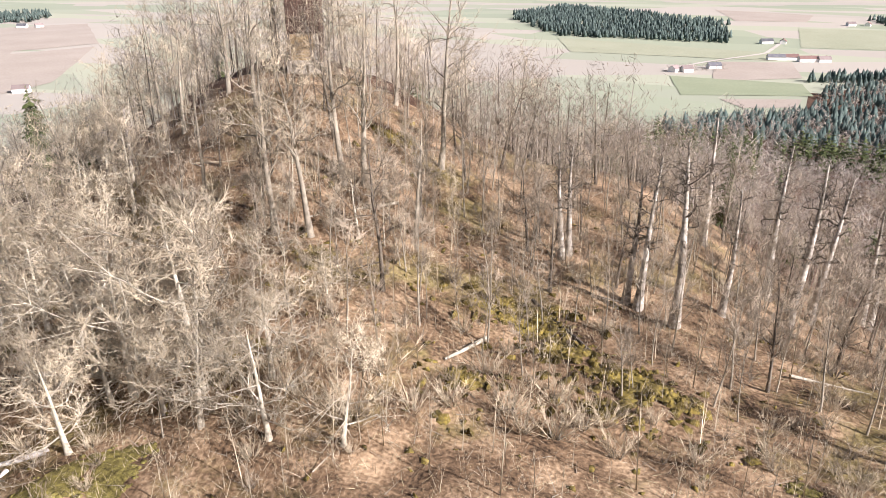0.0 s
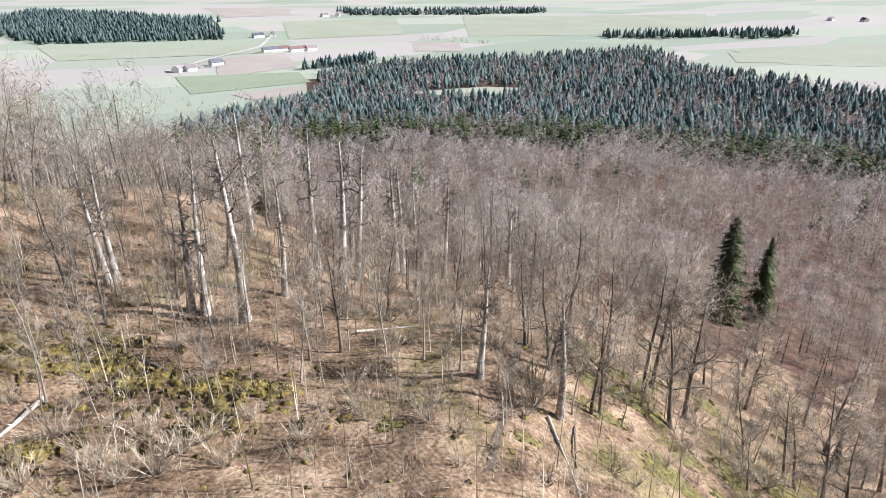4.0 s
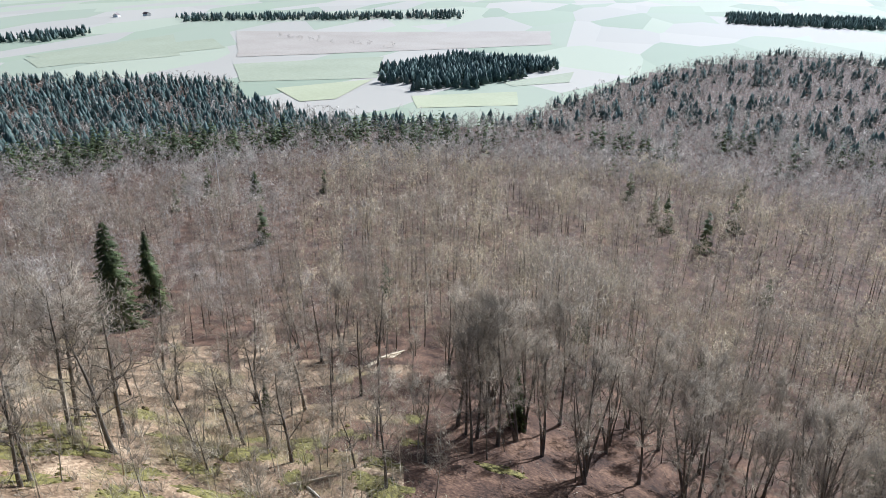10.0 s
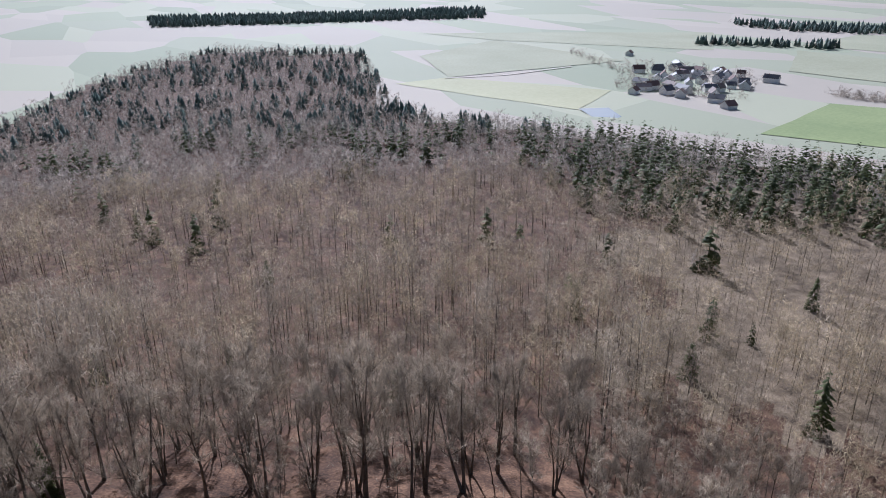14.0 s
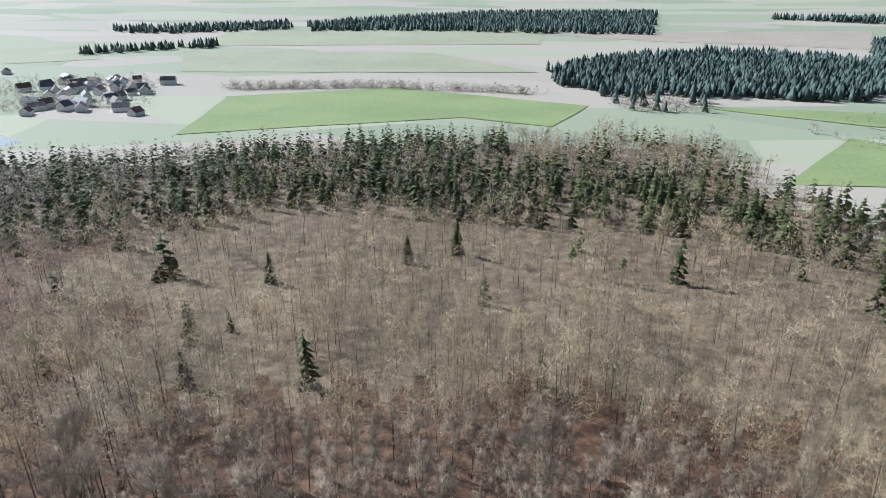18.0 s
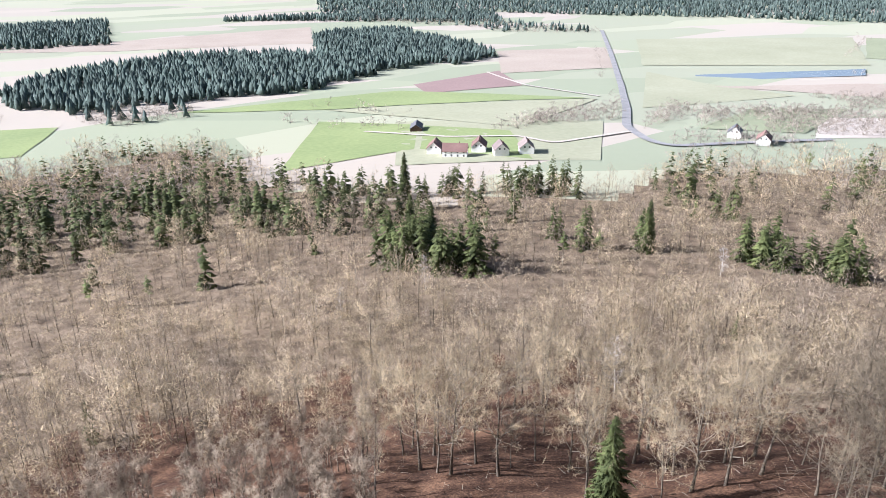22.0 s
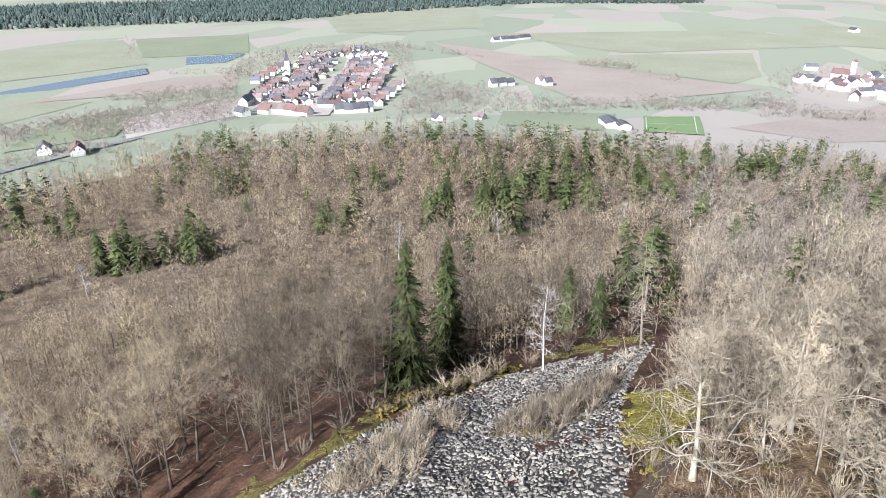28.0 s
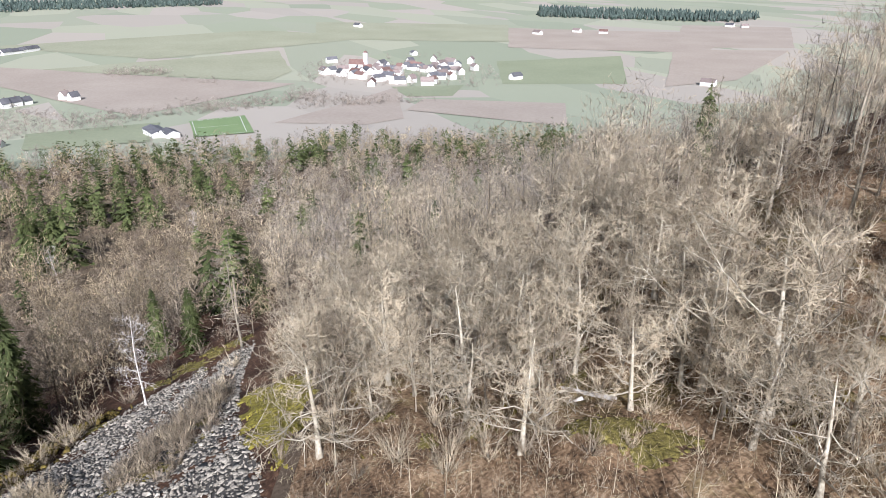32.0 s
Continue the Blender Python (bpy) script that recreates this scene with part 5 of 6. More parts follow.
for k, (b, d, h) in enumerate([(38.0, 46, 14.9), (43.8, 49, 13), (36.7, 57, 9), (58.6, 51, 9), (59.5, 41, 10), (73.5, 60, 9), (68.3, 55, 8), (70.0, 55, 8), (51.1, 53, 9), (79.5, 66, 8),
                               (38.9, 41, 9), (64.8, 66, 9), (49.9, 53, 8), (33, 38, 9), (26, 36, 8)]):
    oaks.plant(k, b, d, h, k * 0.9, 1.0)
for k, (b, d, h) in enumerate([(327.8, 55, 12), (326.8, 47, 8.5), (323.6, 51, 11), (319.1, 61, 15.5), (316.3, 58, 15.6), (310.5, 84, 13), (306.4, 67, 12.7), (303.2, 65, 15), (292.1, 53, 11.6),
                               (300.8, 77, 9), (283.3, 67, 13.5), (318.6, 66, 18), (315.3, 64, 17), (322.8, 52, 11), (321.9, 95, 15), (309, 58, 7), (330, 72, 13), (297, 72, 11), (288, 61, 12), (295, 58, 9)]):
    darks.plant(k, b, d, h, k * 1.7)
for k, (b, d, h) in enumerate([(280.7, 71, 20), (278.8, 75, 20), (271.9, 71, 19), (261.5, 90, 21), (282.8, 94, 14), (251.4, 70, 21.4), (281.8, 76, 18), (271.8, 68, 17), (245.3, 71, 20),
                               (246.0, 89, 18), (251.5, 97, 18), (237.8, 81, 18), (231.8, 79, 17), (299.5, 112, 15), (295.8, 106, 15), (292.4, 111, 14)]):
    beeches.plant(k, b, d, h, k * 2.1)
for k, (b, d, h) in enumerate([(159.0, 91, 21), (151.0, 87, 20), (155.9, 88, 20), (127.0, 94, 19), (114.4, 102, 20), (132.5, 87, 19), (118.8, 77, 15), (157.6, 97, 18), (110, 99, 15),
                               (127.8, 103, 20), (122.5, 88, 15), (116.5, 77, 15), (112.3, 82, 16), (120.2, 74, 13), (109.2, 88, 17), (138, 96, 19), (144, 92, 16)]):
    (pale_rounds if b > 124 else rounds).plant(k, b, d, h, k * 2.1)


def sown(nursery, seed, gap, r0, r1, b0, b1, lo, hi, wide=(0.9, 1.15), keep=None):
    def ok(x, y, b, r, g):
        free = ~in_patch(x, y, SCREE) & ~in_patch(x, y, MOSS_GAP)
        return free & (r > 34) if keep is None else free & keep(x, y)
    spots, g = scatter(seed, ok, gap, r0, r1, b0, b1)
    for i, p in enumerate(spots):
        b, d = math.degrees(math.atan2(-p[0], p[1])), math.hypot(p[0], p[1])
        nursery.plant(int(g.integers(0, 99)), b, d, g.uniform(lo, hi), g.uniform(0, 6.28), g.uniform(*wide))


sown(oaks, 626, 8.0, 38, 70, 22, 42, 5, 10)
sown(thin, 601, 4.4, 44, 84, -22, 34, 6.5, 13)
sown(thin, 602, 7.5, 42, 90, 286, 338, 5, 11)
sown(darks, 620, 9.0, 44, 104, 40, 82, 7, 12)
sown(oaks, 603, 6.4, 46, 104, 40, 82, 7.5, 12)
sown(pale_thin, 604, 8.5, 42, 90, 34, 82, 5, 10)
sown(darks, 605, 11.0, 56, 104, 286, 334, 10, 16)
sown(beeches, 606, 8.6, 66, 104, 228, 288, 14, 20)
sown(poles, 607, 5.0, 56, 102, 164, 228, 11, 15)
sown(poles, 608, 12.0, 90, 140, 126, 166, 11, 15)
sown(rounds, 609, 10.4, 73, 142, 108, 126, 15, 20, (0.66, 0.95))
sown(rounds, 630, 13.0, 108, 142, 92, 107, 12, 17, (0.7, 0.95))
sown(pale_rounds, 629, 11.2, 76, 142, 126, 166, 15, 20, (0.66, 0.95))
sown(poles, 610, 8.5, 62, 100, 228, 286, 8, 14)
for k, (b, d, h) in enumerate([(9.7, 40, 3.5), (5.1, 38, 3), (15.3, 40, 3), (25.3, 38, 5), (42.9, 60, 6), (19.1, 39, 2.6), (0.5, 41, 2.6), (5.3, 43, 3), (359.0, 38, 2.6), (309.3, 60, 3.4), (307.6, 61, 3.4),
                               (305.1, 54, 3), (329.1, 47, 4), (77.5, 50, 3), (72.1, 43, 3.2), (66.9, 41, 3), (88.5, 73, 2.6), (113.0, 58, 3), (108.9, 64, 3), (106.1, 69, 2.8), (110, 56, 3.2), (97.1, 63, 2.2),
                               (94.5, 66, 2.4), (92.8, 69, 2.4), (90.8, 72, 2.6), (88.8, 75, 2.6), (87.4, 82, 3), (86.5, 90, 3), (114.5, 53, 2.8), (63, 44, 3), (57, 46, 3), (100.5, 92, 5), (103, 88, 4.5), (12, 45, 3),
                               (2.5, 40, 2.4), (22, 43, 4), (30, 41, 4), (35, 40, 3), (346, 42, 2.4), (339, 43, 2), (352, 39, 2), (95.8, 62, 2.2), (91.5, 67, 2.3), (111, 60, 2.8), (107.3, 66, 2.7)]):
    shrubs.plant(k, b, d, h, k * 1.9, 1.25)
sown(shrubs, 611, 7.0, 34, 74, -34, 40, 0.9, 2.6, (0.9, 1.5))
sown(bushes, 622, 6.2, 34, 78, -34, 40, 0.8, 2.2, (0.9, 1.5))
sown(darks, 623, 10.5, 50, 100, -30, 40, 8, 14)
sown(pale_thin, 627, 6.0, 40, 70, 16, 48, 4, 9)
sown(bushes, 628, 5.6, 36, 82, 298, 346, 0.8, 2.2, (0.9, 1.5))
sown(shrubs, 612, 7.5, 40, 80, 290, 326, 0.8, 2.0, (0.9, 1.5))
sown(shrubs, 613, 6.4, 38, 80, 40, 84.5, 1.0, 2.8, (0.9, 1.5))
sown(bushes, 621, 5.4, 38, 84, 40, 84.5, 1.0, 2.6, (0.9, 1.5))

# the strip of shrubs and the big bush on the block field
for seed, gap, kind, corners in ((614, 1.5, bushes, [(99.3, 62), (95.0, 76), (89.0, 87), (86.3, 80), (89.6, 64), (93.7, 58)]), (615, 1.7, shrubs, [(116.5, 55), (111.7, 62), (104.9, 77), (101.5, 72), (105.0, 56), (109, 48)]),
                                 (616, 2.0, bushes, [(109.5, 79), (104.5, 88), (98, 101), (98, 97), (103.5, 85), (108, 77)])):
    spots, g = scatter(seed, lambda x, y, b, r, q: in_patch(x, y, corners), gap, 46, 102, 84, 118)
    for q in spots:
        kind.plant(int(g.integers(0, 99)), math.degrees(math.atan2(-q[0], q[1])), math.hypot(q[0], q[1]), g.uniform(1.2, 2.5), g.uniform(0, 6.28), g.uniform(0.9, 1.4))
for b, d, h in [(117.5, 73, 2.4), (113.5, 77, 2.6), (110.6, 81, 3), (120, 72, 2), (92, 107, 3), (89, 110, 3), (95.5, 104, 3.4), (107, 88, 3), (86.5, 111, 3), (101, 100, 3.5), (98.5, 104, 3)]:
    bushes.plant(int(b), b, d, h, b, 1.3)

# evergreens and bleached trees that stand out
spruces = Nursery([tree_kind("spruce", conifer(700 + k, 24, 4.2, 46, 12, droop=0.36, subs=16, first=0.03, broad=0.1, full=0.64, slim=0.1), (M_DARK_BARK, M_NEEDLE), "tall dark green spruce with drooping boughs", "spruce",
                             "spruces") for k in range(3)], [24] * 3)
for k, (b, d, h, w) in enumerate([(106.8, 91, 25, 0.9), (103.1, 108, 25, 0.85), (313.7, 137, 23, 1.15), (310.9, 150, 19.5, 0.95), (140.0, 77, 15.5, 1.1), (159.8, 350, 25, 0.9), (159.4, 258, 24, 1.0),
                                  (157.6, 262, 20, 1.0), (161.2, 255, 19, 1.0), (301.8, 335, 15, 1.5), (92.2, 123, 14, 1.0), (89.5, 116, 12.5, 1.0), (196.1, 262, 15, 1.2), (212.6, 235, 12, 1.1),
                                  (220.9, 150, 10, 1.4), (273.4, 142, 9, 1.2), (258.7, 222, 9, 1.4), (99.7, 250, 22, 1.1), (97.9, 258, 21, 1.1), (139.1, 264, 22, 0.9), (200.5, 250, 12, 1.1), (103, 266, 21, 1.1), (279, 80, 10, 0.8), (303, 78, 5, 0.8)]):
    spruces.plant(k, b, d, h, k * 1.4, w)
pines = Nursery([tree_kind("pine", conifer(720 + k, 14, 3.4, 10, 7, droop=0.05, subs=3, first=0.45), (M_BEECH_BARK, M_PINE), "yellow-green pine with a bare lower trunk", "pine", "pines") for k in range(2)], [14] * 2)
for k, (b, d, h) in enumerate([(85.6, 132, 19), (82.1, 230, 19), (86.5, 285, 19), (79.4, 171, 15), (74.2, 142, 14), (75, 160, 13), (72, 175, 14), (181.6, 235, 12), (232, 200, 10), (236.5, 260, 12), (79, 190, 13), (88, 200, 14), (146, 240, 14),
                               (143, 250, 13), (152, 230, 15), (120, 300, 14), (115, 310, 13), (186, 245, 12)]):
    pines.plant(k, b, d, h, k * 1.2)
bleached = Nursery([tree_kind("dead_birch", bare_tree(740 + k, 16, 2.3, 0.16, first=0.22, limbs=30, kids=4, twigs=4, crook=0.18, rise=0.02, steep=0.7, kid_tubes=True, twig_w=0.035, twig_len=0.9),
                              (M_WHITE_BARK, M_WHITE_BARK, M_WHITE_BARK), "bleached white leafless birch at the stony edge", "birch", "bleached trees") for k in range(2)], [16] * 2)
for k, (b, d, h) in enumerate([(94.1, 96, 16), (140.4, 132, 16), (107.4, 215, 15), (98.5, 235, 15), (158.2, 210, 14), (222, 260, 10), (88, 240, 14), (80, 225, 14), (166, 190, 11), (103.8, 300, 14), (133, 240, 13)]):
    bleached.plant(k, b, d, h, k * 2.2)
bones = Nursery([tree_kind("dead_spruce", bare_tree(760 + k, 20, 2.2, 0.2, first=0.1, limbs=70, kids=3, twigs=6, crook=0.08, rise=-0.16, steep=0.2, twig_w=0.032, twig_len=0.45),
                           (M_BEECH_BARK, M_BEECH_BARK, M_TWIG_FAR), "dead spruce with bare drooping grey branches", "spruce", "dead spruces") for k in range(2)], [20] * 2)
for k, (b, d, h) in enumerate([(85.5, 103, 22), (81.1, 138, 21), (78.2, 140, 15), (264, 165, 14), (277, 135, 12)]):
    bones.plant(k, b, d, h, k * 2.2)


# ================= houses =================
def prism(bm, pts, x0, x1):
    """Extrudes the outline pts (y, z) from x0 to x1."""
    a = [bm.verts.new((x0, y, z)) for y, z in pts]
    b = [bm.verts.new((x1, y, z)) for y, z in pts]
    bm.faces.new(a[::-1])
    bm.faces.new(b)
    for i in range(len(pts)):
        j = (i + 1) % len(pts)
        bm.faces.new((a[i], a[j], b[j], b[i]))


def box_bm(bm, x0, x1, y0, y1, z0, z1):
    prism(bm, [(y0, z0), (y1, z0), (y1, z1), (y0, z1)], x0, x1)


def house(bearing, dist, turn, long=13.0, deep=9.0, eaves=5.0, ridge=4.5, roof=None, wall=None, windows=False, name="house", label="", chimney=True):
    """A gabled house; turn is the heading of its ridge in degrees."""
    p = spot(bearing, dist)
    ob = new(name)
    ob.matrix_basis = Matrix.Translation(p) @ Matrix.Rotation(radians(turn), 4, "Z")
    tagged(ob, label or "pale rendered gabled house in a village", "house", "village houses")
    h, w = long / 2, deep / 2
    bm = bmesh.new()
    prism(bm, [(-w, -2.0), (w, -2.0), (w, eaves), (0, eaves + ridge), (-w, eaves)], -h, h)
    bmesh.ops.recalc_face_normals(bm, faces=bm.faces)
    part("wall", bm, wall or M_WALL, ob)
    bm = bmesh.new()
    o, t = 0.5, 0.3
    dz = ridge / w * o
    prism(bm, [(-w - o, eaves - dz), (0, eaves + ridge), (w + o, eaves - dz), (w + o, eaves - dz + t), (0, eaves + ridge + t), (-w - o, eaves - dz + t)], -h - o, h + o)
    bmesh.ops.recalc_face_normals(bm, faces=bm.faces)
    part("roof", bm, roof or M_ROOF_PINK, ob)
    if chimney:
        bm = bmesh.new()
        box_bm(bm, h * 0.3, h * 0.3 + 0.7, -0.35 + w * 0.2, 0.35 + w * 0.2, eaves + ridge * 0.5, eaves + ridge + 1.0)
        bmesh.ops.recalc_face_normals(bm, faces=bm.faces)
        part("chimney", bm, M_ROOF_RED, ob)
    if windows:
        for side in (-1, 1):
            for lvl in (1.2, 3.6):
                for i in range(4):
                    x = -h + long * (i + 0.5) / 4
                    bm = bmesh.new()
                    box_bm(bm, x - 0.55, x + 0.55, side * w - 0.06, side * w + 0.06, lvl, lvl + 1.3)
                    part("window", bm, M_GLASS, ob)
        for gable in (-1, 1):
            for y in (-1.6, 1.6):
                bm = bmesh.new()
                box_bm(bm, gable * h - 0.06, gable * h + 0.06, y - 0.5, y + 0.5, eaves + 0.3, eaves + 1.5)
                part("window", bm, M_GLASS, ob)
    return ob


rng = np.random.default_rng(9)
ROOFS = [M_ROOF_DARK, M_ROOF_PINK, M_ROOF_DARK, M_ROOF_PINK, M_ROOF_RED]
WORDS = {M_ROOF_DARK: "pale house with a dark slate roof", M_ROOF_PINK: "pale house with a faded tile roof", M_ROOF_RED: "pale house with a red tile roof"}


def row(b0, d0, b1, d1, n, roofs, across=True, size=(10, 8.5)):
    """A terrace of houses along a street, gables to the street."""
    p, q = spot(b0, d0), spot(b1, d1)
    head = math.degrees(math.atan2(q.y - p.y, q.x - p.x))
    for i in range(n):
        u = (i + 0.5) / n
        x, y = p.x + (q.x - p.x) * u + rng.normal() * 1.2, p.y + (q.y - p.y) * u + rng.normal() * 1.2
        mat = roofs[int(rng.integers(0, len(roofs)))]
        house(math.degrees(math.atan2(-x, y)), math.hypot(x, y), head + (90 if across else 0) + rng.normal() * 3, size[0] * rng.uniform(0.85, 1.25), size[1] * rng.uniform(0.85, 1.1),
              rng.uniform(3.8, 5.6), rng.uniform(3.4, 4.8), mat, label=WORDS[mat])


dark, mixed = [M_ROOF_DARK], ROOFS
row(119.3, 730, 117.2, 870, 10, dark, False, (13, 9))
row(116.9, 740, 112.5, 1065, 30, [M_ROOF_DARK, M_ROOF_DARK, M_ROOF_PINK], True, (10, 9))
row(113.2, 690, 110.3, 1085, 32, [M_ROOF_DARK, M_ROOF_DARK, M_ROOF_PINK], True, (10, 9))
row(109.3, 760, 107.6, 1050, 20, mixed, True)
row(118.4, 760, 116.4, 900, 9, mixed)
row(114.7, 830, 112.9, 1120, 14, mixed, False)
row(110.6, 860, 109.3, 1120, 12, mixed)
row(117.8, 680, 114.6, 648, 5, [M_ROOF_RED, M_ROOF_PINK], False, (14, 10))
row(112.0, 655, 109.4, 660, 4, [M_ROOF_PINK, M_ROOF_DARK], False, (14, 10))
row(118.2, 900, 115.5, 1090, 9, mixed)
row(115.0, 900, 113.8, 1130, 9, [M_ROOF_PINK, M_ROOF_RED, M_ROOF_DARK])
row(113.4, 1120, 109.6, 1260, 10, mixed)
row(111.0, 1150, 107.8, 1170, 6, [M_ROOF_PINK, M_ROOF_DARK])
row(108.6, 710, 106.8, 860, 6, mixed)
row(111.4, 730, 108.9, 1000, 10, [M_ROOF_PINK, M_ROOF_RED])
row(115.6, 740, 114.0, 860, 6, [M_ROOF_PINK, M_ROOF_RED], True)
row(99.9, 838, 97.6, 862, 3, mixed, False)
row(96.0, 880, 94.6, 850, 2, mixed)
house(103.9, 600, 40, 9, 7, 2.5, 3.2, M_ROOF_DARK, label='small white gabled house at the edge of the woods')
house(100.4, 606, 70, 9, 7, 2.5, 3.0, M_ROOF_PINK, label='small white gabled house at the edge of the woods')
row(99.4, 1380, 96.7, 1440, 5, [M_ROOF_DARK], False, (24, 12))
# sheds and back houses packed between the terraces, too many to tell apart
packed = bmesh.new()
town_rng, rng = rng, np.random.default_rng(91)
for k in range(300):
    u, w = rng.uniform(0, 1), rng.uniform(-1, 1)
    d, b = 690 + 520 * u, 113.2 - 2.2 * u + w * (4.6 - 1.6 * u)
    if abs(b - (113.9 - 3.7 * (d - 640) / 560)) < 1.0:
        continue
    one = bmesh.new()
    h, q, e, r = rng.uniform(3, 7), rng.uniform(2.8, 4.6), rng.uniform(3, 5.5), rng.uniform(1.5, 3.6)
    prism(one, [(-q, -2.0), (q, -2.0), (q, e), (0, e + r), (-q, e)], -h, h)
    prism(one, [(-q - 0.4, e - 0.3), (0, e + r), (q + 0.4, e - 0.3), (q + 0.4, e), (0, e + r + 0.3), (-q - 0.4, e)], -h - 0.4, h + 0.4)
    for i, f in enumerate(one.faces):
        f.material_index = 0 if i < 7 else 1 + k % 3
    one.transform(Matrix.Translation(spot(b, d)) @ Matrix.Rotation(radians(25 + 90 * (k % 2) + rng.uniform(-14, 14)), 4, "Z"))
    me = bpy.data.meshes.new("packed")
    one.to_mesh(me)
    one.free()
    packed.from_mesh(me)
    bpy.data.meshes.remove(me)
rng = town_rng
bmesh.ops.recalc_face_normals(packed, faces=packed.faces)
back_houses = part("back_houses", packed, M_WALL)
for mat in (M_ROOF_DARK, M_ROOF_PINK, M_ROOF_RED):
    back_houses.data.materials.append(mat)
tagged(back_houses, "white back houses and sheds packed in a small town", "houses", kind="stuff")
# the village with the white church tower
for k in range(62):
    b, d = 71.5 + rng.normal() * 3.0, 985 + rng.normal() * 55
    if k > 46:
        b, d = 67.2 + rng.normal() * 1.4, 1080 + rng.normal() * 70
    mat = ROOFS[int(rng.integers(0, 5))]
    house(b, d, rng.uniform(0, 180), rng.uniform(10, 19), rng.uniform(8, 11), rng.uniform(4.5, 7), rng.uniform(3, 5), mat, label=WORDS[mat])
# the village beyond the pond and the scattered farms
for k in range(46):
    b, d = 224.5 + rng.normal() * 2.6, 900 + rng.normal() * 75
    mat = ROOFS[int(rng.integers(0, 5))]
    house(b, d, rng.uniform(0, 180), rng.uniform(10, 20), rng.uniform(8, 12), rng.uniform(4, 6), rng.uniform(3, 5), mat, label=WORDS[mat])
for b, d, t, l, mat in [(352.1, 1475, 20, 22, M_ROOF_DARK), (351.0, 1485, 80, 16, M_ROOF_RED), (357.3, 1055, 30, 15, M_ROOF_PINK), (355.4, 1110, 20, 18, M_ROOF_DARK), (351.3, 1255, 10, 26, M_ROOF_DARK),
                        (350.3, 1265, 10, 20, M_ROOF_RED), (349.2, 1255, 15, 30, M_ROOF_RED), (348.2, 1262, 15, 18, M_ROOF_PINK), (358.2, 1050, 60, 14, M_ROOF_PINK), (46, 1850, 20, 20, M_ROOF_DARK),
                        (45, 1840, 60, 16, M_ROOF_PINK), (46.9, 960, 30, 18, M_ROOF_PINK), (74, 1680, 15, 24, M_ROOF_DARK), (60, 1560, 15, 20, M_ROOF_PINK), (55, 1600, 50, 18, M_ROOF_RED), (57, 1620, 20, 18, M_ROOF_PINK),
                        (347, 1880, 20, 18, M_ROOF_PINK), (346, 1900, 70, 16, M_ROOF_RED), (310, 1980, 20, 18, M_ROOF_PINK), (308, 1990, 70, 18, M_ROOF_RED)]:
    house(b, d, t, l, 11, 5, 4, mat, label="farm house among far fields")
for b, d, t, l, mat in [(157.2, 466, 60, 14, M_ROOF_RED), (155.5, 452, 150, 16, M_ROOF_RED), (153.5, 468, 60, 15, M_ROOF_RED), (151.7, 455, 70, 13, M_ROOF_PINK), (149.6, 462, 65, 14, M_ROOF_PINK),
                        (131.5, 545, 40, 15, M_ROOF_RED), (133.6, 565, 40, 13, M_ROOF_DARK), (119.4, 668, 60, 12, M_ROOF_DARK)]:
    house(b, d, t, l, 9.5, 4.6, 4.2, mat, windows=True, label="white farm house with red-brown tiled roof" if mat != M_ROOF_DARK else "white house with grey roof beside a meadow")
house(158.7, 558, 65, 18, 9, 3.0, 3.0, M_ROOF_DARK, M_TIMBER, name="barn", label="dark timber field barn beside a green meadow", chimney=False)
house(89.9, 592, 15, 26, 13, 4.5, 2.0, M_ROOF_DARK, windows=True, name="clubhouse", label="white sports clubhouse with a grey roof beside the pitch", chimney=False)
house(88.9, 580, 15, 16, 10, 4.0, 2.0, M_ROOF_DARK, windows=False, name="clubhouse", label="low white shed beside the football pitch", chimney=False)


def church(bearing, dist, tall, spire, wall, roof, turn):
    """A nave with a square tower and a pointed roof."""
    ob = house(bearing, dist, turn, 22, 11, 8, 6, roof, wall, name="church", label="village church with a tower", chimney=False)
    tagged(ob, category="church")
    bm = bmesh.new()
    box_bm(bm, 10, 16, -3, 3, -2, tall)
    bmesh.ops.recalc_face_normals(bm, faces=bm.faces)
    part("tower", bm, wall, ob)
    bm = bmesh.new()
    base = [bm.verts.new((13 + sx * 3.3, sy * 3.3, tall)) for sx, sy in ((-1, -1), (1, -1), (1, 1), (-1, 1))]
    top = bm.verts.new((13, 0, tall + spire))
    bm.faces.new(base[::-1])
    for i in range(4):
        bm.faces.new((base[i], base[(i + 1) % 4], top))
    part("spire", bm, roof, ob)


church(115.7, 1005, 17, 16, M_WALL, M_ROOF_DARK, 30)
church(74.2, 1060, 24, 3, M_WALL, M_ROOF_RED, 60)


# ================= the block field =================
def boulder(seed):
    """An angular block of about one metre."""
    rng = np.random.default_rng(seed)
    bm = bmesh.new()
    for p in rng.normal(size=(9, 3)) * np.array([0.5, 0.42, 0.34]):
        bm.verts.new(p / max(1.0, np.linalg.norm(p) / 0.62))
    bmesh.ops.convex_hull(bm, input=bm.verts)
    loose = [v for v in bm.verts if not v.link_faces]
    bmesh.ops.delete(bm, geom=loose, context="VERTS")
    bmesh.ops.triangulate(bm, faces=bm.faces)
    me = bpy.data.meshes.new("block")
    bm.to_mesh(me)
    bm.free()
    me.materials.append(M_ROCK)
    return me


def as_geo(me):
    v = np.array([tuple(q.co) for q in me.vertices])
    t = np.array([tuple(q.vertices) for q in me.polygons])
    return Geo().add(v, tris=t)


